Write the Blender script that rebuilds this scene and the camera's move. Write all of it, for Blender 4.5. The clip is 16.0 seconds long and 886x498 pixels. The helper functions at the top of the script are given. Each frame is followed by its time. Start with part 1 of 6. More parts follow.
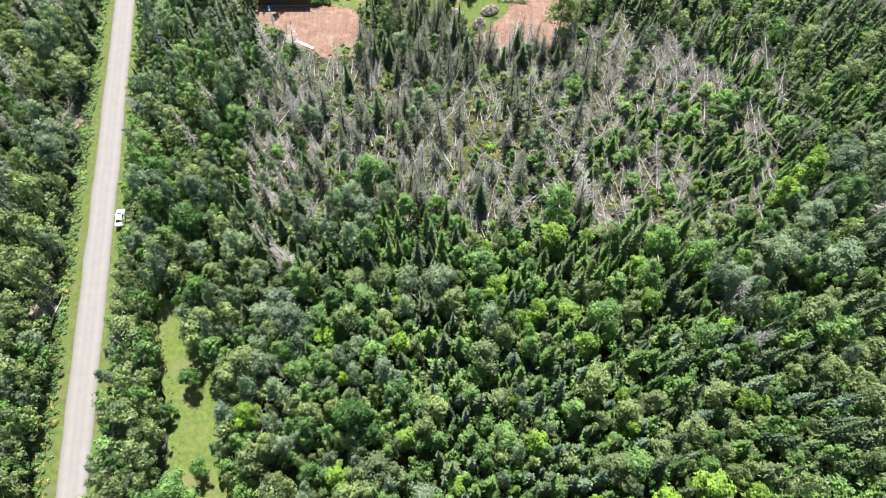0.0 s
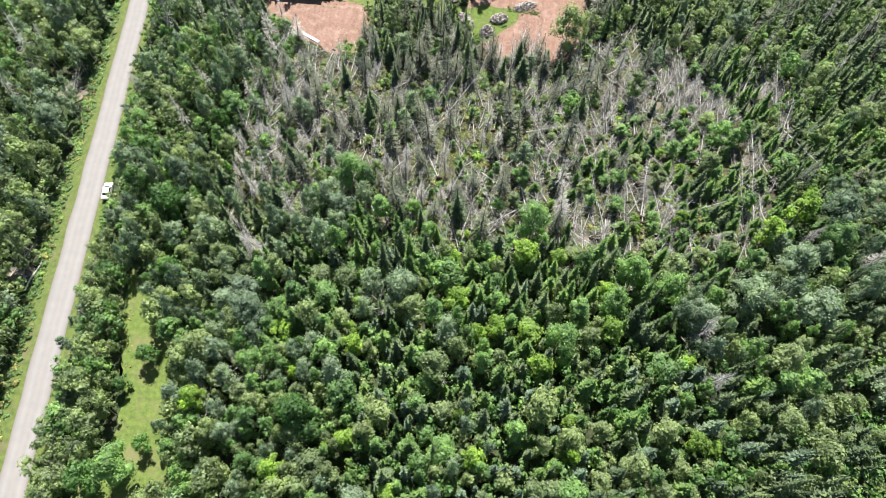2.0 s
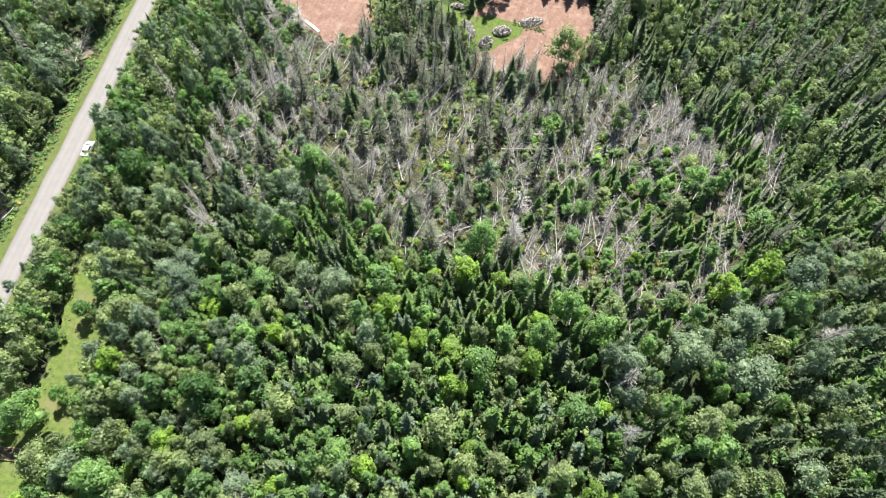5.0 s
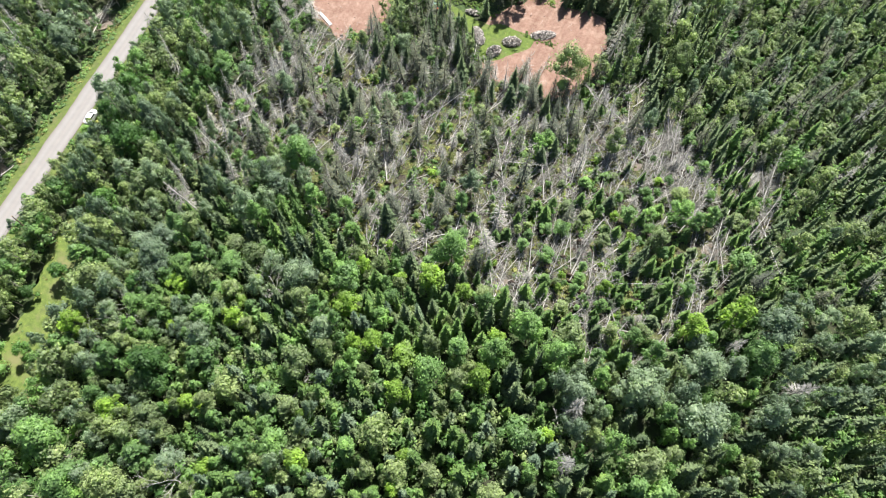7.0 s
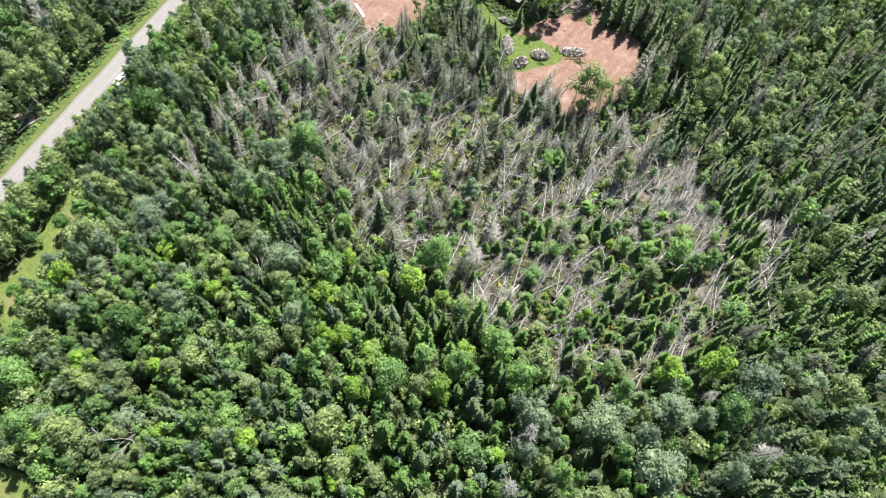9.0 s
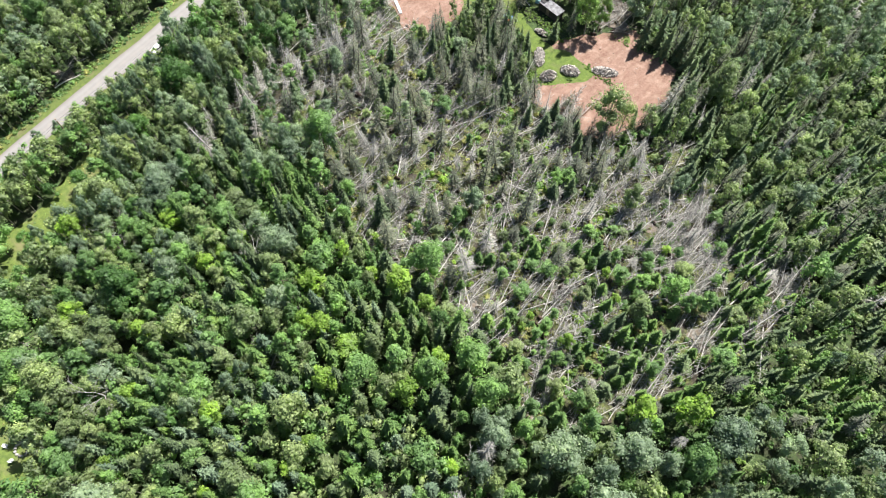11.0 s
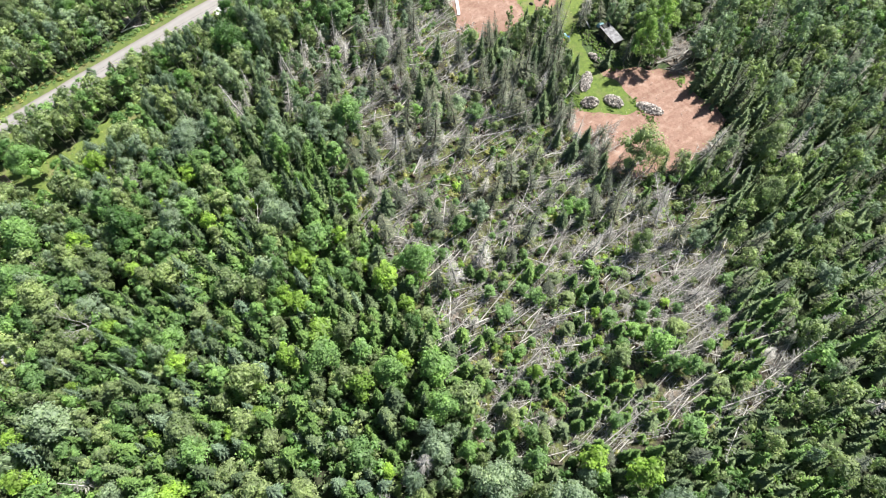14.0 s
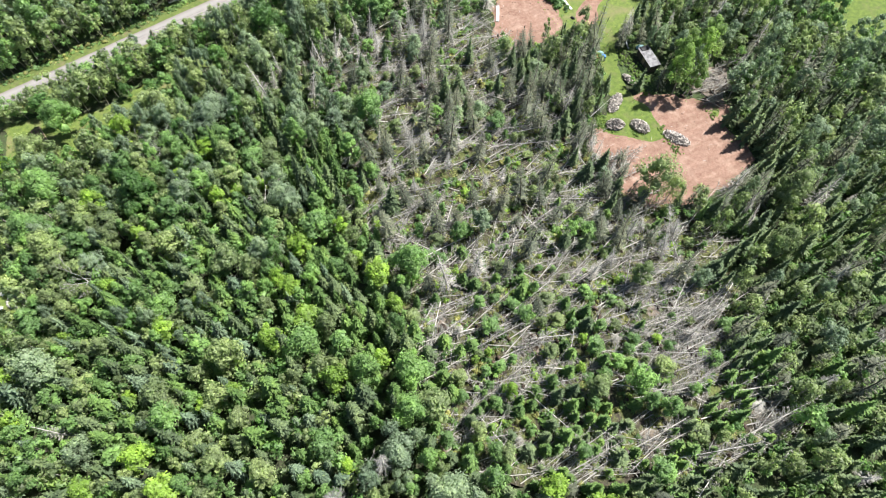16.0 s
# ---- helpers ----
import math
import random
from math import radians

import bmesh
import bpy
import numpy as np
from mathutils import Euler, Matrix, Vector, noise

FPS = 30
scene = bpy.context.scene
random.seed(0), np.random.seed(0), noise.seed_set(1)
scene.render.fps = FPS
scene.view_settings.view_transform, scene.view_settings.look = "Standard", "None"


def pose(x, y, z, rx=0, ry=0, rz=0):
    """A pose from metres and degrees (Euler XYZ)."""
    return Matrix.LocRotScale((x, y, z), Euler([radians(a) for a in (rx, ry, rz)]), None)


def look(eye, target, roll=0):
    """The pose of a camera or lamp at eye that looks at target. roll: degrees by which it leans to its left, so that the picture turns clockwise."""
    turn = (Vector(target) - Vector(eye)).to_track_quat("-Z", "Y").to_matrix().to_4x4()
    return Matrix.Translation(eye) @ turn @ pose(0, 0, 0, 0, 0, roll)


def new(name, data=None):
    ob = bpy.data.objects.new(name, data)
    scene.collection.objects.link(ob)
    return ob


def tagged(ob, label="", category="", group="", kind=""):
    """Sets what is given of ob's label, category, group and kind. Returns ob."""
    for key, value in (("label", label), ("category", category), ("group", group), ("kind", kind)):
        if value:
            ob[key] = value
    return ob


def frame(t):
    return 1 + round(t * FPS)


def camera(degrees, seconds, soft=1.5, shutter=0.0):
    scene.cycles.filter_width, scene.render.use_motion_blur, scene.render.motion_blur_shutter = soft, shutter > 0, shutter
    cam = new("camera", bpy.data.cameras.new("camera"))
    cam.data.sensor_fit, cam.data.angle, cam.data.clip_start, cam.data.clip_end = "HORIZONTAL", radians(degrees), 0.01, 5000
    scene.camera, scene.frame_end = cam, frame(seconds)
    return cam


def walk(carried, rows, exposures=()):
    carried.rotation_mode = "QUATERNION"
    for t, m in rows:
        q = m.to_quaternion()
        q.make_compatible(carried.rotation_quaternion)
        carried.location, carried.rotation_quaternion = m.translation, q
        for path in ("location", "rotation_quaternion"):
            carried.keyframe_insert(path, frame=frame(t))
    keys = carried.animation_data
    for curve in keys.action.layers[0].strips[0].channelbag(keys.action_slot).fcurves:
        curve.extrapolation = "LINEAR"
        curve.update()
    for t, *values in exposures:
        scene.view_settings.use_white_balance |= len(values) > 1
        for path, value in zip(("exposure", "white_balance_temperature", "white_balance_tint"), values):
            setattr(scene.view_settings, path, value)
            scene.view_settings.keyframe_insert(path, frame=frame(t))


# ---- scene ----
cam = camera(71.6, 16.0, soft=0.92)
METRES, EYE, TILT, LEAN, TURN = 91.4, 110.0, -61.9, 0.0, 0.0
ROWS = [
    (0.0, 0.0, 0.0, 0.0, 0.0, 0.0, 0.0),
    (0.5, 0.0327, 0.002, 0.0052, 0.75, -0.05, -1.42),
    (1.0, 0.0668, 0.0042, 0.0114, 1.58, -0.12, -2.92),
    (1.5, 0.1014, 0.0068, 0.0181, 2.41, -0.21, -4.45),
    (2.0, 0.1368, 0.0099, 0.0257, 3.22, -0.33, -5.96),
    (2.5, 0.173, 0.0132, 0.0339, 4.04, -0.46, -7.44),
    (3.0, 0.2093, 0.0172, 0.0427, 4.81, -0.59, -8.84),
    (3.5, 0.2456, 0.0217, 0.0528, 5.58, -0.76, -10.25),
    (4.0, 0.2816, 0.0269, 0.0638, 6.37, -0.94, -11.7),
    (6.5, 0.451, 0.061, 0.1299, 10.87, -2.17, -19.52),
    (7.0, 0.481, 0.0688, 0.1457, 11.94, -2.56, -21.28),
    (7.5, 0.5094, 0.077, 0.1612, 13.15, -3.01, -23.17),
    (8.0, 0.5358, 0.0855, 0.1769, 14.44, -3.54, -25.13),
    (8.5, 0.5602, 0.0939, 0.193, 15.75, -4.14, -27.07),
    (9.0, 0.5831, 0.1025, 0.2094, 17.17, -4.84, -29.05),
    (11.5, 0.6787, 0.1471, 0.296, 24.68, -9.09, -38.1),
    (12.0, 0.6945, 0.1563, 0.3143, 26.4, -10.2, -39.85),
    (12.5, 0.7103, 0.1658, 0.3324, 28.26, -11.39, -41.59),
    (13.0, 0.7238, 0.1754, 0.3513, 30.1, -12.68, -43.24),
    (13.5, 0.7369, 0.1852, 0.3707, 32.04, -14.05, -44.82),
    (14.0, 0.7496, 0.1953, 0.3896, 34.16, -15.56, -46.44),
    (14.5, 0.7609, 0.2059, 0.4097, 36.47, -17.28, -48.04),
    (15.0, 0.7714, 0.2166, 0.4301, 38.85, -19.1, -49.54),
    (15.5, 0.7813, 0.2274, 0.4504, 41.31, -20.99, -50.97),
    (16.0, 0.7898, 0.2385, 0.4713, 43.96, -23.08, -52.35),
]
walk(cam, [(t, pose(0, 0, EYE, TILT, LEAN, TURN) @ pose(METRES * x, METRES * y, METRES * z, 90 + pitch, roll, yaw)) for t, x, y, z, yaw, pitch, roll in ROWS])

# ---- sky and sun ----
SUN_ELEVATION = 58.0
world = bpy.data.worlds.new("sky")
scene.world = world
world.use_nodes = True
wn = world.node_tree.nodes
sky = wn.new("ShaderNodeTexSky")
sky.sky_type = 'NISHITA'
sky.sun_disc = False
sky.sun_elevation = radians(SUN_ELEVATION)
sky.sun_rotation = radians(0.0)
wn["Background"].inputs["Strength"].default_value = 0.055
scene.view_settings.exposure = 1.165
world.node_tree.links.new(sky.outputs[0], wn["Background"].inputs["Color"])
sun = new("sun", bpy.data.lights.new("sun", 'SUN'))
sun.data.energy = 5.0
sun.data.angle = radians(0.53)
sun.data.color = (1.0, 0.965, 0.935)
sun.matrix_world = look((0, 100, 100 * math.tan(radians(SUN_ELEVATION))), (0, 0, 0))

# ---- materials ----


def material(name, rough=0.8):
    m = bpy.data.materials.new(name)
    m.use_nodes = True
    p = m.node_tree.nodes["Principled BSDF"]
    p.inputs["Roughness"].default_value = rough
    p.inputs["Specular IOR Level"].default_value = 0.3
    return m, m.node_tree.nodes, m.node_tree.links, p


def noise_node(n, l, scale, detail=4.0, source=None, rough=0.55):
    t = n.new("ShaderNodeTexNoise")
    t.inputs["Scale"].default_value = scale
    t.inputs["Detail"].default_value = detail
    t.inputs["Roughness"].default_value = rough
    if source is None:
        source = n.new("ShaderNodeNewGeometry").outputs["Position"]
    l.new(source, t.inputs["Vector"])
    return t.outputs["Fac"]


def ramp(n, l, fac, stops):
    r = n.new("ShaderNodeValToRGB")
    el = r.color_ramp.elements
    while len(el) < len(stops):
        el.new(0.5)
    for e, (pos, col) in zip(el, stops):
        e.position = pos
        e.color = (*col, 1)
    l.new(fac, r.inputs["Fac"])
    return r.outputs["Color"]


def mixed(n, l, fac, a, b, mode='MIX'):
    x = n.new("ShaderNodeMix")
    x.data_type = 'RGBA'
    x.blend_type = mode
    for sock, v in ((x.inputs["Factor"], fac), (x.inputs["A"], a), (x.inputs["B"], b)):
        if isinstance(v, (int, float)):
            sock.default_value = v
        elif isinstance(v, tuple):
            sock.default_value = (*v, 1)
        else:
            l.new(v, sock)
    return x.outputs["Result"]


def bump(n, l, p, height, strength=0.4, distance=0.05):
    b = n.new("ShaderNodeBump")
    b.inputs["Strength"].default_value = strength
    b.inputs["Distance"].default_value = distance
    l.new(height, b.inputs["Height"])
    l.new(b.outputs["Normal"], p.inputs["Normal"])


def scaled(c, k):
    return tuple(min(1.0, v * k) for v in c)


def foliage(name, rgb, shift=(1.15, 1.12, 0.9), spread=0.22, passing=0.42, gloss=0.4, fine=3.8, warm=1.0, joined=False):
    """Leaves: one hue that drifts from tree to tree and from spray to spray, and lets some light through."""
    m, n, l, p = material(name, 0.45)
    p.inputs["Specular IOR Level"].default_value = gloss
    geom = n.new("ShaderNodeNewGeometry")
    info = n.new("ShaderNodeObjectInfo")
    big = noise_node(n, l, 0.3, 2.0, geom.outputs["Position"])
    base = ramp(n, l, big, [(0.32, scaled(rgb, 0.68)), (0.5, rgb), (0.68, tuple(1.15 * a * b for a, b in zip(rgb, shift)))])
    if joined:
        pick, low, high = noise_node(n, l, 0.33, 0.0, geom.outputs["Position"]), 0.3, 0.7
    else:
        pick, low, high = info.outputs["Random"], 0.0, 1.0
    own = ramp(n, l, pick, [(low, (0.68, 0.72, 0.73)), (0.5, (1, 1, 1)), (high, (1.16 + 0.04 * warm, 1.17, 1.13 - 0.06 * warm))])
    base = mixed(n, l, 1.0, base, own, 'MULTIPLY')
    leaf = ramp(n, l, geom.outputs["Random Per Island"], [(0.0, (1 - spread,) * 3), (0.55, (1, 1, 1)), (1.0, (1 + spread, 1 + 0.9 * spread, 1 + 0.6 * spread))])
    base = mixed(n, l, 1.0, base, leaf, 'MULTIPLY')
    speck = noise_node(n, l, fine, 4.0, geom.outputs["Position"], 0.7)
    base = mixed(n, l, 1.0, base, ramp(n, l, speck, [(0.35, (0.74, 0.75, 0.77)), (0.5, (1, 1, 1)), (0.65, (1.22, 1.2, 1.14))]), 'MULTIPLY')
    l.new(base, p.inputs["Base Color"])
    bump(n, l, p, speck, 0.8, 0.08)
    tr = n.new("ShaderNodeBsdfTranslucent")
    l.new(mixed(n, l, 1.0, base, (1.08, 1.2, 0.82), 'MULTIPLY'), tr.inputs["Color"])
    mx = n.new("ShaderNodeMixShader")
    mx.inputs["Fac"].default_value = passing
    l.new(p.outputs[0], mx.inputs[1])
    l.new(tr.outputs[0], mx.inputs[2])
    l.new(mx.outputs[0], n["Material Output"].inputs["Surface"])
    return m


def wood(name, rgb, dark=0.6, scale=3.0, rough=0.85):
    m, n, l, p = material(name, rough)
    info = n.new("ShaderNodeObjectInfo")
    a = noise_node(n, l, scale, 5.0)
    col = ramp(n, l, a, [(0.3, scaled(rgb, dark)), (0.7, scaled(rgb, 1.2))])
    own = ramp(n, l, info.outputs["Random"], [(0.0, (0.8, 0.78, 0.76)), (1.0, (1.2, 1.18, 1.12))])
    l.new(mixed(n, l, 1.0, col, own, 'MULTIPLY'), p.inputs["Base Color"])
    bump(n, l, p, noise_node(n, l, scale * 6, 3.0), 0.5, 0.02)
    return m


def plain(name, rgb, rough=0.6, metal=0.0, grain=1.5, amount=0.25):
    m, n, l, p = material(name, rough)
    a = noise_node(n, l, grain, 5.0)
    l.new(ramp(n, l, a, [(0.3, scaled(rgb, 1 - amount)), (0.7, scaled(rgb, 1 + amount * 0.5))]), p.inputs["Base Color"])
    p.inputs["Metallic"].default_value = metal
    return m


def near_and_far(name, *a, **k):
    """Leaves for single trees, and the same leaves for woods joined into one mesh."""
    return foliage(name, *a, **k), foliage("far_" + name, *a, joined=True, **k)


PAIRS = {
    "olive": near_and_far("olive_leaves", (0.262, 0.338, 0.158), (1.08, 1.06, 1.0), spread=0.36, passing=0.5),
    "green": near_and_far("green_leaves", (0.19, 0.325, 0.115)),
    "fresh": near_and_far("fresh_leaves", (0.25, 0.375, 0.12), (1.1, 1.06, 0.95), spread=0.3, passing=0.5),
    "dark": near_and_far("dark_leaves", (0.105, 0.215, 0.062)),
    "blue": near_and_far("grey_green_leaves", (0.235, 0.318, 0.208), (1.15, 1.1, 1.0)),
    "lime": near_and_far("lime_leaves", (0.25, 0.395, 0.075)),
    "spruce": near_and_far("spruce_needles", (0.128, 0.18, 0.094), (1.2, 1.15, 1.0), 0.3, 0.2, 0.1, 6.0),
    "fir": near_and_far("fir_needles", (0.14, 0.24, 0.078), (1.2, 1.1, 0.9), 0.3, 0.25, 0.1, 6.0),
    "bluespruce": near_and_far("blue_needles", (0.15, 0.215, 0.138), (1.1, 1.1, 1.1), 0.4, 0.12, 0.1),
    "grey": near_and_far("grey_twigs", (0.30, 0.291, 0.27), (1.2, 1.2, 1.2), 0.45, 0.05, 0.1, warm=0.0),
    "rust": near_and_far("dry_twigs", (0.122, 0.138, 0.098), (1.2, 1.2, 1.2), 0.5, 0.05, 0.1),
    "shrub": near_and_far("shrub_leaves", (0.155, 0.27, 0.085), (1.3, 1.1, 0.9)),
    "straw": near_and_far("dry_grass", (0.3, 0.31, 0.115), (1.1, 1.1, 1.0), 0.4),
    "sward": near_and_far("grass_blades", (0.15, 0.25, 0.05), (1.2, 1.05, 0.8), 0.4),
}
LEAF = {key: pair[0] for key, pair in PAIRS.items()}
WOODS_LEAF = {pair[0].name: pair[1] for pair in PAIRS.values()}
BARK = wood("bark", (0.16, 0.135, 0.11))
PALE_BARK = wood("pale_bark", (0.34, 0.325, 0.29))
DEAD_WOOD = wood("weathered_wood", (0.52, 0.508, 0.48))
SOIL_ROOT = wood("root_soil", (0.085, 0.062, 0.048), 0.45)


def floor_material(name, litter_stops, moss_stops, bare, share):
    m, n, l, p = material(name, 0.95)
    a = noise_node(n, l, 0.28, 4.0)
    b = noise_node(n, l, 2.4, 6.0, rough=0.72)
    c = noise_node(n, l, 0.55, 4.0, rough=0.65)
    col = mixed(n, l, ramp(n, l, a, [(0.42, (0, 0, 0)), (0.58, (1, 1, 1))]), ramp(n, l, b, litter_stops), ramp(n, l, b, moss_stops))
    col = mixed(n, l, ramp(n, l, c, [(share, (0, 0, 0)), (share + 0.1, (1, 1, 1))]), col, ramp(n, l, b, bare))
    l.new(col, p.inputs["Base Color"])
    bump(n, l, p, b, 0.9, 0.15)
    return m


def soil_material():
    m, n, l, p = material("red_soil", 0.95)
    a = noise_node(n, l, 0.18, 5.0)
    b = noise_node(n, l, 1.4, 8.0, rough=0.65)
    base = ramp(n, l, a, [(0.3, (0.155, 0.086, 0.058)), (0.55, (0.215, 0.130, 0.094)), (0.75, (0.249, 0.171, 0.132))])
    base = mixed(n, l, 0.55, base, ramp(n, l, b, [(0.3, (0.129, 0.067, 0.047)), (0.7, (0.266, 0.185, 0.141))]))
    grit = noise_node(n, l, 4.5, 5.0, rough=0.7)
    base = mixed(n, l, 1.0, base, ramp(n, l, grit, [(0.32, (0.72, 0.7, 0.68)), (0.5, (1, 1, 1)), (0.7, (1.18, 1.17, 1.15))]), 'MULTIPLY')
    pale = noise_node(n, l, 0.45, 3.0)
    base = mixed(n, l, ramp(n, l, pale, [(0.5, (0, 0, 0)), (0.7, (0.5, 0.5, 0.5))]), base, (0.31, 0.225, 0.17))
    flat = n.new("ShaderNodeMapping")
    flat.inputs["Rotation"].default_value = (0, 0, 0.25)
    flat.inputs["Scale"].default_value = (0.8, 0.12, 1)
    l.new(n.new("ShaderNodeTexCoord").outputs["Object"], flat.inputs["Vector"])
    ruts = noise_node(n, l, 1.0, 3.0, flat.outputs["Vector"])
    base = mixed(n, l, 1.0, base, ramp(n, l, ruts, [(0.36, (1.0, 0.985, 0.98)), (0.5, (1.13, 1.13, 1.15)), (0.64, (1.22, 1.23, 1.25))]), 'MULTIPLY')
    l.new(base, p.inputs["Base Color"])
    bump(n, l, p, b, 0.6, 0.08)
    return m


def grass_material(name, low, high, dry=(0.28, 0.24, 0.11), dryness=0.62):
    m, n, l, p = material(name, 0.9)
    a = noise_node(n, l, 0.25, 4.0)
    b = noise_node(n, l, 5.0, 6.0, rough=0.7)
    col = ramp(n, l, b, [(0.3, low), (0.7, high)])
    mid = noise_node(n, l, 1.1, 3.0)
    col = mixed(n, l, 1.0, col, ramp(n, l, mid, [(0.3, (0.68, 0.72, 0.75)), (0.7, (1.25, 1.2, 1.1))]), 'MULTIPLY')
    col = mixed(n, l, ramp(n, l, a, [(dryness - 0.1, (0, 0, 0)), (dryness + 0.1, (0.8, 0.8, 0.8))]), col, dry)
    l.new(col, p.inputs["Base Color"])
    bump(n, l, p, b, 0.7, 0.08)
    return m


def road_material():
    m, n, l, p = material("worn_road", 0.9)
    x = n.new("ShaderNodeTexCoord").outputs["UV"]
    s = n.new("ShaderNodeSeparateXYZ")
    l.new(x, s.inputs[0])
    tracks = ramp(n, l, s.outputs["X"], [(0.0, (0.181, 0.163, 0.147)), (0.1, (0.228, 0.215, 0.203)), (0.25, (0.255, 0.245, 0.236)), (0.38, (0.233, 0.223, 0.211)),
                                       (0.5, (0.250, 0.233, 0.220)), (0.62, (0.233, 0.223, 0.211)), (0.76, (0.260, 0.247, 0.236)), (0.9, (0.228, 0.215, 0.203)), (1.0, (0.175, 0.157, 0.141))])
    a = noise_node(n, l, 0.5, 5.0)
    b = noise_node(n, l, 9.0, 4.0, rough=0.7)
    col = mixed(n, l, 1.0, tracks, ramp(n, l, a, [(0.3, (0.94, 0.94, 0.94)), (0.7, (1.05, 1.045, 1.03))]), 'MULTIPLY')
    col = mixed(n, l, 1.0, col, ramp(n, l, b, [(0.25, (0.93, 0.925, 0.92)), (0.75, (1.05, 1.05, 1.05))]), 'MULTIPLY')
    l.new(col, p.inputs["Base Color"])
    bump(n, l, p, b, 0.4, 0.02)
    return m


GROUND = floor_material("forest_floor", [(0.3, (0.026, 0.03, 0.016)), (0.7, (0.06, 0.068, 0.034))], [(0.3, (0.025, 0.045, 0.015)), (0.7, (0.085, 0.13, 0.042))],
                        [(0.3, (0.028, 0.026, 0.017)), (0.7, (0.075, 0.07, 0.045))], 0.68)
# Last colour pair: dark patches painted in as shadow pockets among thrown stems.
THROWN = floor_material("windthrow_floor", [(0.3, (0.022, 0.02, 0.014)), (0.5, (0.05, 0.045, 0.03)), (0.7, (0.15, 0.135, 0.085))], [(0.3, (0.03, 0.045, 0.013)), (0.7, (0.17, 0.19, 0.06))],
                        [(0.3, (0.02, 0.016, 0.012)), (0.7, (0.09, 0.075, 0.058))], 0.52)
BARE = floor_material("bare_litter", [(0.3, (0.12, 0.095, 0.075)), (0.7, (0.34, 0.285, 0.225))], [(0.3, (0.1, 0.08, 0.06)), (0.7, (0.3, 0.25, 0.19))], [(0.3, (0.14, 0.085, 0.06)), (0.7, (0.26, 0.17, 0.125))], 0.6)
SOIL = soil_material()
LAWN = grass_material("lawn", (0.085, 0.128, 0.027), (0.14, 0.188, 0.045), dry=(0.17, 0.16, 0.075), dryness=0.57)
VERGE = grass_material("verge_grass", (0.07, 0.105, 0.025), (0.135, 0.17, 0.047), dry=(0.144, 0.126, 0.068), dryness=0.64)
STRIP = grass_material("green_grass", (0.075, 0.118, 0.022), (0.122, 0.17, 0.036), dry=(0.128, 0.130, 0.054), dryness=0.62)
ROAD = road_material()
BRUSH_TWIGS = foliage("brush_twigs", (0.2, 0.185, 0.17), (1.2, 1.2, 1.2), 0.5, 0.05, 0.1, warm=0.0)
BRUSH_WOOD = wood("brush_wood", (0.27, 0.25, 0.23), 0.5)
LOG_BARK = wood("log_bark", (0.23, 0.215, 0.2), 0.45)
LOG_END = wood("split_wood", (0.52, 0.485, 0.45), 0.6)
WHITE = plain("white_paint", (0.6, 0.6, 0.59), 0.45, amount=0.08)
CAR_WHITE = plain("white_car_paint", (0.8, 0.8, 0.8), 0.25, amount=0.03)
GLASS = plain("dark_glass", (0.02, 0.022, 0.025), 0.08, amount=0.1)
TYRE = plain("rubber", (0.025, 0.025, 0.025), 0.85)
CHROME = plain("wheel_metal", (0.5, 0.5, 0.5), 0.35, 0.9)
BROWN = plain("brown_siding", (0.2, 0.085, 0.05), 0.7)
ROOF = plain("brown_roof", (0.24, 0.12, 0.075), 0.85, grain=3.0)
TIN = plain("grey_roofing", (0.2, 0.2, 0.205), 0.7, 0.0, grain=1.2, amount=0.6)
# Also clads the house front, where its dark tone paints in shade.
SHED_AND_SHADE_WALL = plain("dark_boards", (0.09, 0.075, 0.06), 0.85)
BLUE = plain("blue_plastic", (0.07, 0.22, 0.55), 0.5)
ORANGE = plain("orange_plastic", (0.6, 0.13, 0.04), 0.5)
TURQ = plain("pale_blue_tarp", (0.3, 0.5, 0.55), 0.6)
BLACK = plain("black_metal", (0.02, 0.02, 0.02), 0.5)
PLANK = wood("old_board", (0.36, 0.28, 0.19), 0.6)
WIRE = plain("wire", (0.05, 0.05, 0.05), 0.6)
BED_SOIL = wood("bed_soil", (0.27, 0.2, 0.145), 0.6)

# ---- building blocks ----


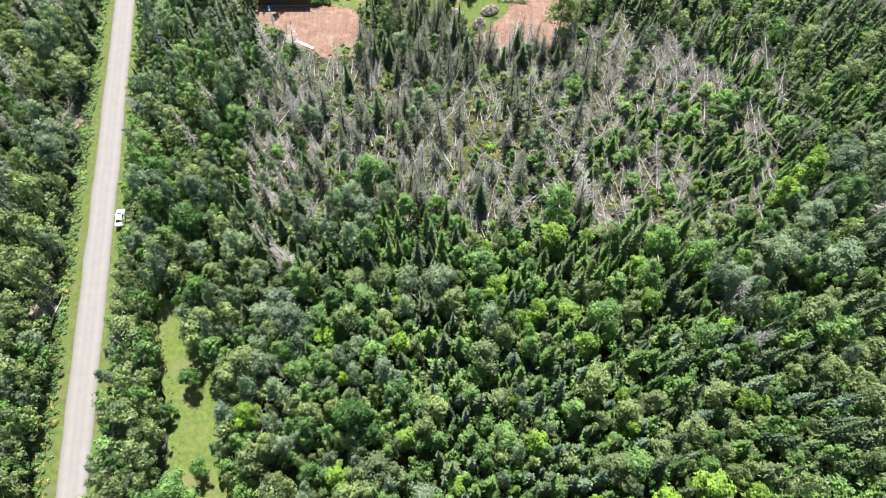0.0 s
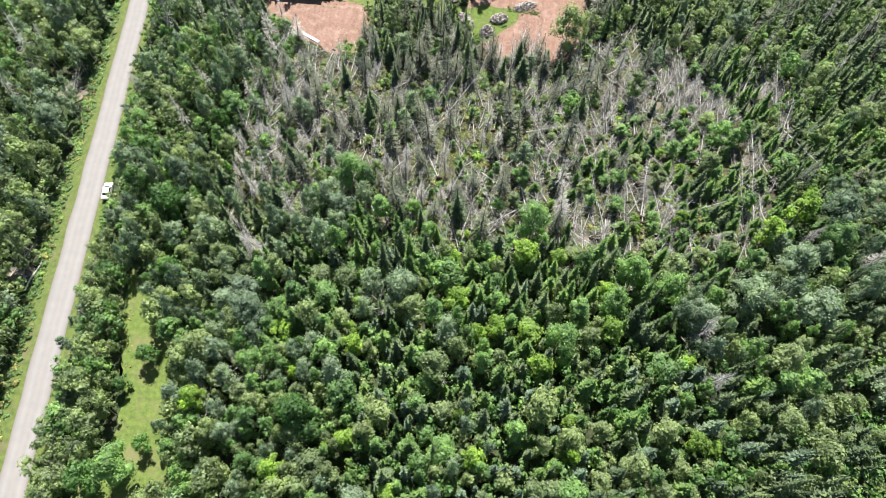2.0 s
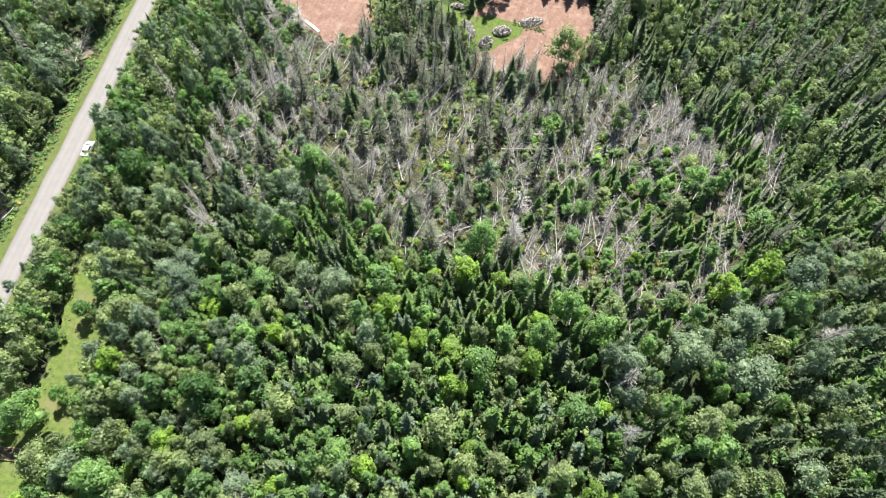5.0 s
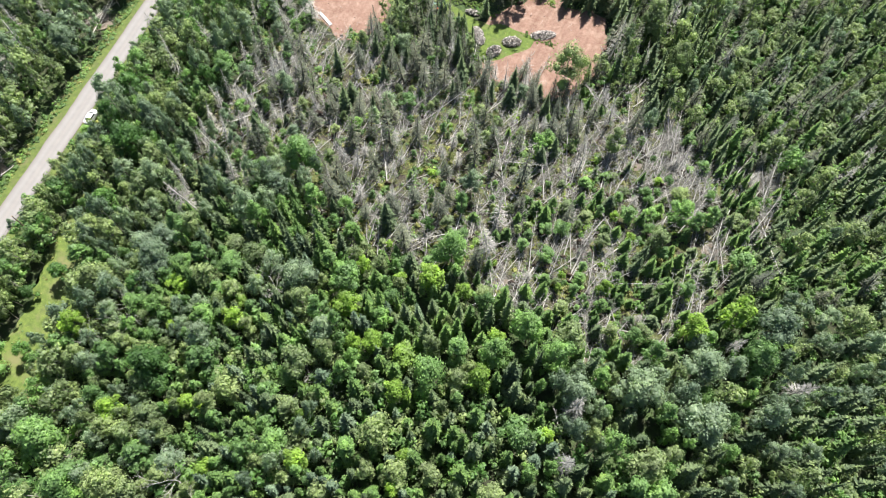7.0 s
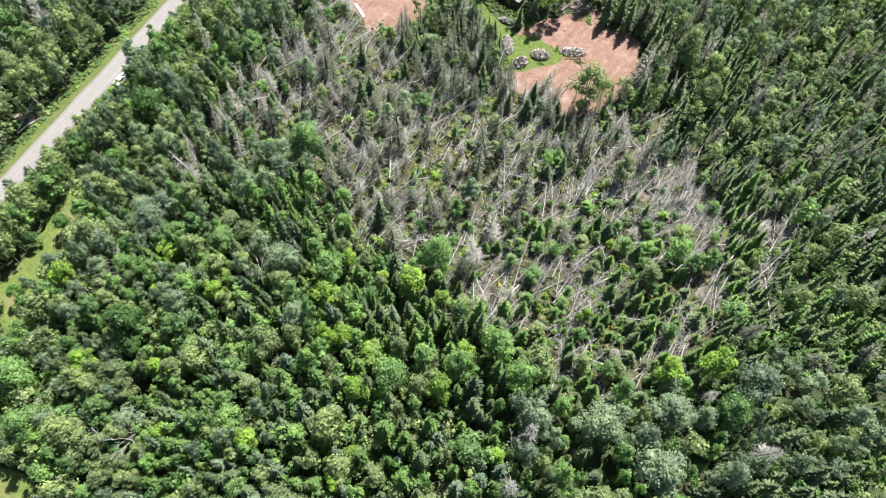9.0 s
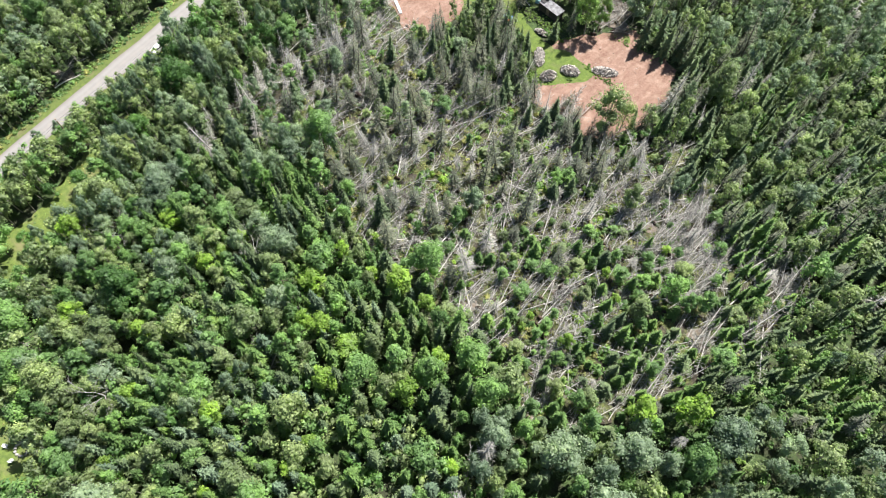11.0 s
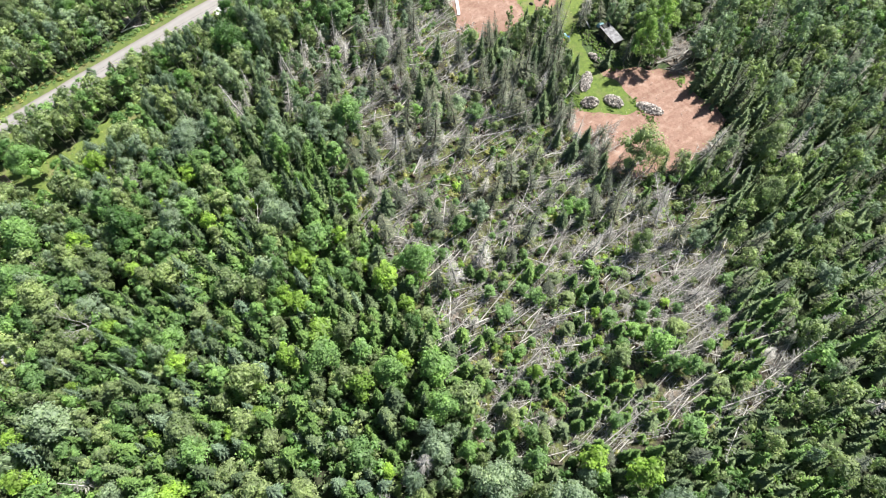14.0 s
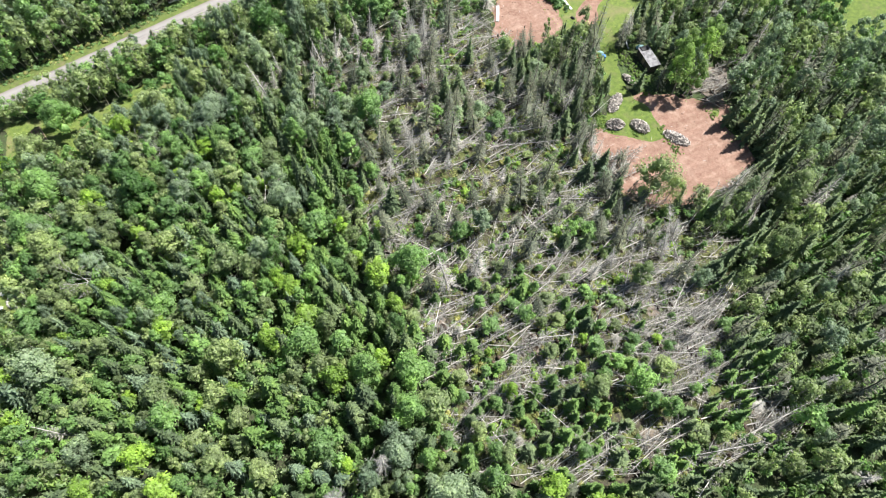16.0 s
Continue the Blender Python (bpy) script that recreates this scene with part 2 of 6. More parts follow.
class Geo:
    """Vertices, quads and triangles with a material number each."""

    def __init__(self):
        self.v, self.q, self.t, self.mq, self.mt, self.n = [], [], [], [], [], 0

    def add(self, v, q=None, t=None, m=0):
        v = np.asarray(v, float).reshape(-1, 3)
        if q is not None and len(q):
            self.q.append(np.asarray(q, int) + self.n)
            self.mq.append(np.zeros(len(q), int) + m)
        if t is not None and len(t):
            self.t.append(np.asarray(t, int) + self.n)
            self.mt.append(np.zeros(len(t), int) + m)
        self.v.append(v)
        self.n += len(v)

    def join(self, other, matrix=None, shift=0):
        v, q, t, mq, mt = other.arrays()
        if matrix is not None:
            a = np.array(matrix)
            v = v @ a[:3, :3].T + a[:3, 3]
        if len(q):
            self.q.append(q + self.n)
            self.mq.append(mq + shift)
        if len(t):
            self.t.append(t + self.n)
            self.mt.append(mt + shift)
        self.v.append(v)
        self.n += len(v)

    def arrays(self):
        cat = lambda a, w: np.concatenate(a) if a else np.zeros((0, w) if w else 0, int)
        v, q, t, mq, mt = np.concatenate(self.v), cat(self.q, 4), cat(self.t, 3), cat(self.mq, 0), cat(self.mt, 0)
        self.v, self.q, self.t, self.mq, self.mt = [v], [q] if len(q) else [], [t] if len(t) else [], [mq] if len(q) else [], [mt] if len(t) else []
        return v, q, t, mq, mt

    def mesh(self, name, mats, smooth=False):
        v, q, t, mq, mt = self.arrays()
        me = bpy.data.meshes.new(name)
        me.vertices.add(len(v))
        me.vertices.foreach_set("co", v.astype(np.float32).ravel())
        me.loops.add(q.size + t.size)
        me.loops.foreach_set("vertex_index", np.concatenate([q.ravel(), t.ravel()]).astype(np.int32))
        me.polygons.add(len(q) + len(t))
        me.polygons.foreach_set("loop_start", np.concatenate([np.arange(len(q)) * 4, q.size + np.arange(len(t)) * 3]).astype(np.int32))
        me.polygons.foreach_set("material_index", np.concatenate([mq, mt]).astype(np.int32))
        if smooth:
            me.polygons.foreach_set("use_smooth", np.ones(len(q) + len(t), bool))
        for m in mats:
            me.materials.append(m)
        me.update(calc_edges=True)
        me.validate()
        return me


def thing(name, label, category, group="", kind=""):
    return tagged(new(name), label, category, group, kind)


def piece(name, geo, mats, parent, label="", smooth=False):
    ob = new(name, geo.mesh(name, mats if isinstance(mats, (list, tuple)) else [mats], smooth))
    ob.parent = parent
    if label:
        tagged(ob, label)
    return ob


def part(name, bm, mat, parent, label="", bevel=0.0):
    """Links a bmesh as one mesh object under a thing or a part."""
    if bevel:
        bmesh.ops.bevel(bm, geom=bm.edges[:], offset=bevel, segments=2, affect='EDGES', profile=0.6)
    me = bpy.data.meshes.new(name)
    bm.to_mesh(me)
    bm.free()
    me.materials.append(mat)
    ob = new(name, me)
    ob.parent = parent
    if label:
        tagged(ob, label)
    return ob


def box(x0, x1, y0, y1, z0, z1, bm=None):
    bm = bm or bmesh.new()
    bmesh.ops.create_cube(bm, size=1, matrix=Matrix.Translation(((x0 + x1) / 2, (y0 + y1) / 2, (z0 + z1) / 2)) @ Matrix.Diagonal((x1 - x0, y1 - y0, z1 - z0, 1)))
    return bm


def rod(a, b, ra, rb, sides=6, bm=None):
    bm = bm or bmesh.new()
    a, b = Vector(a), Vector(b)
    m = Matrix.Translation((a + b) / 2) @ (b - a).to_track_quat('Z', 'Y').to_matrix().to_4x4()
    bmesh.ops.create_cone(bm, cap_ends=True, segments=sides, radius1=ra, radius2=rb, depth=(b - a).length, matrix=m)
    return bm


def tube(geo, points, radii, sides=5, m=0, cap=True):
    """A tapered limb along some points."""
    pts = np.asarray(points, float)
    n = len(pts)
    rings = []
    for i in range(n):
        d = pts[min(i + 1, n - 1)] - pts[max(i - 1, 0)]
        d /= np.linalg.norm(d) + 1e-9
        u = np.cross(d, (0.31, 0.95, 0.05) if abs(d[1]) < 0.9 else (1, 0, 0))
        u /= np.linalg.norm(u)
        w = np.cross(d, u)
        a = np.arange(sides) * 2 * math.pi / sides
        rings.append(pts[i] + radii[i] * (np.cos(a)[:, None] * u + np.sin(a)[:, None] * w))
    q = [(i * sides + j, i * sides + (j + 1) % sides, (i + 1) * sides + (j + 1) % sides, (i + 1) * sides + j) for i in range(n - 1) for j in range(sides)]
    v = np.concatenate(rings)
    t = []
    if cap:
        v = np.concatenate([v, pts[-1:]])
        t = [((n - 1) * sides + j, (n - 1) * sides + (j + 1) % sides, n * sides) for j in range(sides)]
    geo.add(v, q, t, m)


def kites(geo, base, tip, width, m=0, fold=0.25):
    """Narrow four-cornered sprays from base to tip, slightly folded."""
    base, tip, width = np.asarray(base), np.asarray(tip), np.asarray(width)
    d = tip - base
    ln = np.linalg.norm(d, axis=1, keepdims=True) + 1e-9
    side = np.cross(d / ln, (0.0, 0.0, 1.0))
    side /= np.linalg.norm(side, axis=1, keepdims=True) + 1e-9
    mid = base + d * 0.55
    mid[:, 2] -= fold * width
    k = len(base)
    v = np.stack([base, mid + side * width[:, None], tip, mid - side * width[:, None]], 1).reshape(-1, 3)
    geo.add(v, np.arange(4 * k).reshape(k, 4), m=m)


ICO_V = np.array([(a, b, 0) for a in (-1, 1) for b in (-1.618, 1.618)] + [(0, a, b) for a in (-1, 1) for b in (-1.618, 1.618)] + [(b, 0, a) for a in (-1, 1) for b in (-1.618, 1.618)]) / 1.902
ICO_T = [(i, j, k) for i in range(12) for j in range(i + 1, 12) for k in range(j + 1, 12)
         if all(abs(np.linalg.norm(ICO_V[a] - ICO_V[b]) - 1.0515) < 0.02 for a, b in ((i, j), (j, k), (i, k)))]
ICO_T = [(i, j, k) if np.dot(np.cross(ICO_V[j] - ICO_V[i], ICO_V[k] - ICO_V[i]), ICO_V[i]) > 0 else (i, k, j) for i, j, k in ICO_T]


OCT_V = np.array([(1, 0, 0), (-1, 0, 0), (0, 1, 0), (0, -1, 0), (0, 0, 1), (0, 0, -1)], float)
OCT_T = [(0, 2, 4), (2, 1, 4), (1, 3, 4), (3, 0, 4), (2, 0, 5), (1, 2, 5), (3, 1, 5), (0, 3, 5)]


def spikes(geo, base, tip, width, m=0):
    """Thin pointed twigs, one face each, turned at random about their own line."""
    base, tip, width = np.asarray(base, float), np.asarray(tip, float), np.asarray(width, float)
    d = tip - base
    d /= np.linalg.norm(d, axis=1, keepdims=True) + 1e-9
    k = np.arange(len(base))
    up = np.stack([0.5 * np.sin(k * 2.4), 0.5 * np.cos(k * 2.4), np.ones(len(k))], 1)
    side = np.cross(d, up)
    side /= np.linalg.norm(side, axis=1, keepdims=True) + 1e-9
    v = np.stack([base - side * width[:, None], base + side * width[:, None], tip], 1).reshape(-1, 3)
    geo.add(v, t=np.arange(3 * len(base)).reshape(-1, 3), m=m)


def leaves(geo, rs, centre, radius, count, size, m=0, low=-0.3):
    """Small leaf sprays in a loose shell round a clump, facing outward and up with a jitter."""
    d = rs.normal(size=(count * 2, 3))
    d /= np.linalg.norm(d, axis=1, keepdims=True)
    d = d[d[:, 2] > low][:count]
    k = len(d)
    c = centre + d * radius * rs.uniform(0.68, 1.32, (k, 1)) * (1, 1, 0.9)
    nrm = d + rs.normal(scale=0.36, size=(k, 3)) + (0, 0, 0.4)
    nrm /= np.linalg.norm(nrm, axis=1, keepdims=True)
    u = np.cross(nrm, rs.normal(size=(k, 3)))
    u /= np.linalg.norm(u, axis=1, keepdims=True)
    w = np.cross(nrm, u)
    s = size * rs.uniform(0.6, 1.35, (k, 1))
    v = np.stack([c + u * s * 1.3, c - u * s * 0.7 + w * s * 0.85, c - u * s * 0.7 - w * s * 0.85], 1).reshape(-1, 3)
    geo.add(v, t=np.arange(3 * k).reshape(k, 3), m=m)


def broadleaf(seed, r=2.6, h=11.0, clumps=16, per=86, size=0.2, open_=0.0, plain_core=False):
    """A broad uneven crown of leafy clumps on limbs. Returns the trunk's and the crown's shapes."""
    rs = np.random.RandomState(seed)
    trunk, crown = Geo(), Geo()
    bend = rs.normal(scale=0.3, size=2)
    tube(trunk, [(0, 0, -0.3), (bend[0] * 0.4, bend[1] * 0.4, h * 0.35), (bend[0], bend[1], h * 0.8)], [0.014 * h, 0.011 * h, 0.005 * h], 6)
    wide, turn = rs.uniform(0.78, 1.0), rs.uniform(0, 3.14)
    depth = rs.uniform(0.3, 0.5) * h
    lobes = rs.uniform(0, 6.28, 3)
    for i in range(clumps):
        a = i * 2.399 + rs.uniform(-0.7, 0.7)
        f = min(1.0, math.sqrt((i + 0.2) / (clumps - 3)) * rs.uniform(0.82, 1.1))
        out = r * f * (0.84 + 0.16 * math.sin(2 * a + lobes[0]) + 0.12 * math.sin(3 * a + lobes[1]) + rs.uniform(-0.1, 0.1))
        px, py = out * math.cos(a), out * wide * math.sin(a)
        c = np.array((px * math.cos(turn) - py * math.sin(turn) + bend[0], px * math.sin(turn) + py * math.cos(turn) + bend[1],
                      h * 0.94 - depth * f ** 1.6 + rs.uniform(-0.11, 0.07) * h))
        cr = r * rs.uniform(0.2, 0.42)
        if i >= clumps - 3:
            c = np.array((0.5 * r * math.cos(a), 0.5 * r * math.sin(a), h * rs.uniform(0.3, 0.45)))
            cr = r * 0.45
        if i % 3 == 0:
            tube(trunk, [(bend[0] * 0.5, bend[1] * 0.5, h * rs.uniform(0.35, 0.55)), c * (0.55, 0.55, 0.5) + (0, 0, h * 0.28), c], [0.055, 0.04, 0.015], 4, cap=False)
        if rs.rand() > open_:
            shape, tris = (OCT_V, OCT_T) if plain_core else (ICO_V, ICO_T)
            crown.add(shape * (cr * 0.78) * rs.uniform(0.75, 1.15, (len(shape), 1)) * (1, 1, 0.85) + c - (0, 0, 0.1 * cr), t=tris)
        leaves(crown, rs, c, cr, int(per * (0.45 + 1.4 * cr / r)), size)
    return trunk, crown


def conifer(seed, r=1.8, h=12.0, tiers=16, width=0.3, thin=1.0, core=True, bare=0.16, sprays=4):
    """A tapered stem with drooping whorls of needled boughs; without a core it is ragged and lets the stem show."""
    rs = np.random.RandomState(seed)
    trunk, crown = Geo(), Geo()
    tube(trunk, [(0, 0, -0.3), (0, 0, h * 0.5), (0, 0, h * 0.98)], [0.0125 * h, 0.009 * h, 0.015], 6)
    fat = rs.uniform(0.7, 0.95)
    reach_at = lambda g: r * (1 - g) ** fat + 0.1
    base, tip, wid, sb, st, sw = [], [], [], [], [], []
    lop, lop_at = rs.uniform(0.0, 0.25), rs.uniform(0, 6.28)
    for k in range(tiers):
        g = (k + rs.uniform(-0.25, 0.25)) / (tiers - 0.6)
        g = min(0.985, max(0.0, g))
        z = h * (bare + (0.97 - bare) * g)
        nb = int(round(10 - 5 * g))
        a0 = rs.uniform(0, 6.28)
        for j in range(nb):
            if rs.rand() > thin:
                continue
            a = a0 + j * 6.283 / nb + rs.uniform(-0.3, 0.3)
            ln = reach_at(g) * rs.uniform(0.75, 1.15) * (1 + lop * math.cos(a - lop_at))
            d = np.array((math.cos(a), math.sin(a), 0))
            zz = z + rs.uniform(-0.2, 0.2)
            b0 = d * 0.04 + (0, 0, zz)
            e0 = d * ln + (0, 0, zz - ln * (0.5 - 0.75 * g) + 0.1)
            base.append(b0), tip.append(e0), wid.append(width * 0.62 * ln ** 0.5)
            for q in range(sprays):
                side = -1 if q % 2 else 1
                aa = a + side * rs.uniform(0.45, 0.85)
                d2 = np.array((math.cos(aa), math.sin(aa), 0))
                m0 = b0 + (e0 - b0) * (0.3 + 0.6 * (q + rs.uniform(0, 1)) / sprays)
                k2 = ln * rs.uniform(0.26, 0.44)
                sb.append(m0), st.append(m0 + d2 * k2 + (0, 0, rs.uniform(-0.45, 0.05) * k2)), sw.append(width * 0.42 * ln ** 0.5)
    kites(crown, base, tip, np.array(wid))
    spikes(crown, sb, st, np.array(sw))
    spikes(crown, [(0, 0, h * 0.93)] * 3, [(0.1 * math.cos(s * 2.1), 0.1 * math.sin(s * 2.1), h * 1.02) for s in range(3)], np.full(3, 0.08))
    if core:
        n, rings = 8, (0.0, 0.28, 0.55, 0.8)
        v = [(0.5 * reach_at(g) * q * math.cos(x), 0.5 * reach_at(g) * q * math.sin(x), h * (bare + (0.97 - bare) * g) - 0.25 * reach_at(g))
             for g in rings for x in np.arange(n) * 6.283 / n + g * 3 for q in (rs.uniform(0.8, 1.15),)] + [(0, 0, h * 0.96)]
        q = [(i * n + j, i * n + (j + 1) % n, (i + 1) * n + (j + 1) % n, (i + 1) * n + j) for i in range(3) for j in range(n)]
        crown.add(v, q, [(3 * n + j, 3 * n + (j + 1) % n, 4 * n) for j in range(n)])
    return trunk, crown


def fallen(seed, h=9.0, root=True, count=60):
    """A thrown stem along +Y with bare feathered boughs, its root plate at the origin."""
    rs = np.random.RandomState(seed)
    stem, boughs, plate = Geo(), Geo(), Geo()
    rise = rs.uniform(0.2, 0.9)
    at = lambda g: np.array((0.25 * math.sin(2.2 * g), g * h, 0.35 + rise * math.sin(1.6 * g) * 0.9 + rs.normal(scale=0.02)))
    tube(stem, [at(g) for g in (0, 0.25, 0.5, 0.75, 1.0)], [0.12, 0.1, 0.08, 0.05, 0.012], 5)
    base, tip, wid = [], [], []
    for i in range(count):
        g = 0.15 + 0.84 * (i + rs.uniform(0, 1)) / count
        a = rs.uniform(-0.5, 3.64)
        ln = (1.9 * (1.04 - g) ** 0.7 + 0.2) * rs.uniform(0.5, 1.15)
        b0 = at(g)
        d = np.array((math.cos(a), rs.uniform(0.25, 0.7), max(-0.2, math.sin(a) * 0.7)))
        e0 = b0 + d * ln
        e0[2] = max(e0[2], 0.05)
        base.append(b0), tip.append(e0), wid.append(0.042)
        for s in (0.25, 0.4, 0.55, 0.7, 0.85):
            m0 = b0 + (e0 - b0) * s
            base.append(m0), tip.append(m0 + (d * 0.6 + rs.normal(scale=0.45, size=3)) * ln * 0.4), wid.append(0.04)
    spikes(boughs, base, tip, np.array(wid))
    if root:
        k = 11
        a = np.arange(k) * 6.283 / k
        rr = rs.uniform(0.35, 0.85, k)
        f = np.stack([rr * np.cos(a), np.full(k, -0.12) + rs.uniform(-0.1, 0.1, k), 0.35 + np.maximum(rr * np.sin(a), -0.4)], 1)
        b = f * (0.8, 1, 0.8) + (0, -0.22, 0.05)
        v = np.concatenate([f, b, [(0, 0.25, 0.4), (0, -0.5, 0.35)]])
        q = [(i, (i + 1) % k, k + (i + 1) % k, k + i) for i in range(k)]
        t = [(i, 2 * k, (i + 1) % k) for i in range(k)] + [(k + i, k + (i + 1) % k, 2 * k + 1) for i in range(k)]
        plate.add(v, q, t)
    return stem, boughs, plate


def bush(seed, r=0.7, n=40, size=0.2):
    rs = np.random.RandomState(seed)
    g = Geo()
    for i in range(2):
        c = np.array((rs.uniform(-0.4, 0.4) * r, rs.uniform(-0.4, 0.4) * r, r * rs.uniform(0.45, 0.75)))
        g.add(OCT_V * (r * 0.62) * rs.uniform(0.75, 1.15, (6, 1)) + c, t=OCT_T)
        leaves(g, rs, c, r * 0.66, n // 2, size)
    return g


def sapling(seed, r=1.3, h=5.0):
    """A young crown of a few clumps, without a stem to be seen."""
    rs = np.random.RandomState(seed)
    g = Geo()
    for i in range(4):
        a = i * 2.1 + rs.uniform(-0.4, 0.4)
        c = np.array((0.55 * r * math.cos(a), 0.55 * r * math.sin(a), h * (0.5 + 0.13 * i)))
        cr = r * rs.uniform(0.5, 0.65) * (1.0 if i < 3 else 0.8)
        g.add(OCT_V * (cr * 0.8) * rs.uniform(0.75, 1.15, (6, 1)) + c, t=OCT_T)
        leaves(g, rs, c, cr, 20, 0.22)
    return g


def inside(x, y, poly):
    hit = False
    for (x0, y0), (x1, y1) in zip(poly, poly[1:] + poly[:1]):
        if (y0 > y) != (y1 > y) and x < (x1 - x0) * (y - y0) / (y1 - y0) + x0:
            hit = not hit
    return hit


def edge_distance(x, y, poly):
    best = 1e9
    for (x0, y0), (x1, y1) in zip(poly, poly[1:] + poly[:1]):
        dx, dy = x1 - x0, y1 - y0
        k = max(0, min(1, ((x - x0) * dx + (y - y0) * dy) / (dx * dx + dy * dy)))
        best = min(best, math.hypot(x - x0 - k * dx, y - y0 - k * dy))
    return best


# ---- the plan ----
VIEWED = [(-122, 140), (-122, 76), (-117, 37), (-103, -3), (-50, -11), (30, -23), (78, 4), (102, 31), (117, 61), (117, 92), (123, 134), (114, 164), (93, 196), (50, 213), (0, 217), (-40, 141)]
WINDTHROW = [(-40, 62), (-43, 77), (-41, 93), (-46, 107), (-35, 111), (-21, 108.5), (-13, 112), (6, 111), (9, 115), (21, 117), (34, 120), (45, 127), (56, 120), (62, 112), (65, 104), (62, 92),
             (56, 77), (45, 66), (31, 58.5), (23, 66), (11, 61), (-4, 62), (-17, 71), (-30, 67)]
REGROWTH = [(36, 60), (47, 57), (58, 55), (66, 64), (74, 80), (80, 98), (81, 114), (70, 113), (63, 104), (62, 92), (56, 77), (45, 66)]
YARD = [(-50, 126), (-47, 130), (-34, 130), (-30, 129.8), (-25, 129.5), (-21.5, 127), (-20.5, 123.5), (-21.5, 112.5), (-28, 111), (-36, 115), (-40, 119), (-45, 121)]
UPPER_LAWN = [(-36, 128), (-30, 127), (-23, 127), (-18.5, 132.0), (-16, 134), (-15.5, 138), (-15, 144), (-16, 152), (-32, 156), (-35, 145)]
TRACK = [(-31, 143), (-27, 142.5), (-21.5, 137.5), (-18.5, 134), (-22, 130.5), (-25, 133), (-28, 138)]
STRIPE = [(-15.5, 135), (-17.6, 140), (-14.6, 140.6), (-11.6, 136.4), (-7.6, 134.1), (-3.8, 132.6), (1.0, 130.9), (5.2, 131.4), (11, 131.9), (15.6, 132.2), (16.5, 130), (15.8, 126.8), (12.9, 123.2), (11, 121), (9, 119.4), (4.6, 118.2), (5.4, 122.5), (1.8, 126.4), (-0.6, 126.8), (-5.3, 129.1), (-10.4, 131.0)]
CLEARING = [(7.6, 115), (8.4, 119.4), (11.5, 123.1), (14, 128.5), (9, 130.2), (3.4, 130.4), (3.6, 134.3), (6.7, 138.9), (10.2, 142.2), (12, 143.6), (13.6, 148), (15.6, 150), (19.4, 148.3), (20, 144.6), (25, 147), (30.9, 145), (32.6, 139.5), (33.4, 134.4), (33.8, 129.3), (32.6, 123.3), (30.8, 117), (26, 114.5), (18, 114.2)]
FIELD = [(-8, 222), (-1.5, 193), (6, 190), (13, 191.5), (22, 200), (30, 222)]
LANE = [(-54, 49), (-53, 42), (-52.1, 37), (-50.2, 32.5), (-48.8, 28), (-46.6, 23.5), (-45, 19), (-46, 14.4), (-48, 10.3), (-49.8, 6), (-50.5, 2), (-51, -2), (-37, -2), (-37, 4), (-36.4, 8), (-35.4, 12), (-37.6, 17), (-39.4, 20), (-38.8, 23.4), (-36.8, 26.8), (-39.4, 29.5), (-41.4, 33), (-42.6, 37.5), (-46.4, 38.4), (-49.2, 41), (-49.8, 46)]
LANE_GRASS = [(x + (-1.6 if i < 12 else 1.2), y) for i, (x, y) in enumerate(LANE)]
LAWN_SOUTH = [(-30, -6), (-19, -7), (-5, -4.5), (0, -5.5), (-3, -14), (-30, -16)]
ROAD_AT = lambda y: -60.05 - 0.1685 * y
ROAD_HALF = 2.65


def road_distance(x, y):
    return (x - ROAD_AT(y)) * 0.986


# ---- ground ----
def sheet(name, poly, z, mat, label, category, step=0.8, rough=0.75):
    """A patch of ground with an uneven rim, laid just over the forest floor."""
    bm = bmesh.new()
    rim = []
    for (x0, y0), (x1, y1) in zip(poly, poly[1:] + poly[:1]):
        n = max(1, int(math.hypot(x1 - x0, y1 - y0) / step))
        for i in range(n):
            k = i / n
            x, y = x0 + (x1 - x0) * k, y0 + (y1 - y0) * k
            s = noise.noise((x * 0.35, y * 0.35, z * 7)) * rough * 1.6 + noise.noise((x * 1.3, y * 1.3, 3)) * rough * 0.6
            c = noise.noise((x * 0.35, y * 0.35, 9 + z * 7)) * rough * 1.6
            rim.append(bm.verts.new((x + s, y + c, z)))
    f = bm.faces.new(rim)
    bmesh.ops.triangulate(bm, faces=[f])
    bmesh.ops.recalc_face_normals(bm, faces=bm.faces[:])
    if bm.faces[0].normal.z < 0:
        bmesh.ops.reverse_faces(bm, faces=bm.faces[:])
    me = bpy.data.meshes.new(name)
    bm.to_mesh(me)
    bm.free()
    me.materials.append(mat)
    return tagged(new(name, me), label, category, kind="structure")


def ground():
    g = Geo()
    xs = np.concatenate([[-2500, -900, -350], np.arange(-150, 151, 2.0), [350, 900, 2500]])
    ys = np.concatenate([[-2500, -900, -300], np.arange(-50, 251, 2.0), [450, 900, 2500]])
    v = []
    for y in ys:
        for x in xs:
            z = -0.06
            if -150 <= x <= 150 and -50 <= y <= 250:
                z = -0.16 + 0.13 * noise.noise((x * 0.11, y * 0.11, 0)) + 0.05 * noise.noise((x * 0.5, y * 0.5, 4))
            v.append((x, y, z))
    n = len(xs)
    q = [(j * n + i, j * n + i + 1, (j + 1) * n + i + 1, (j + 1) * n + i) for j in range(len(ys) - 1) for i in range(n - 1)]
    g.add(v, q)
    return tagged(new("ground", g.mesh("ground", [GROUND], True)), "mossy forest floor strewn with brown litter", "ground", kind="structure")


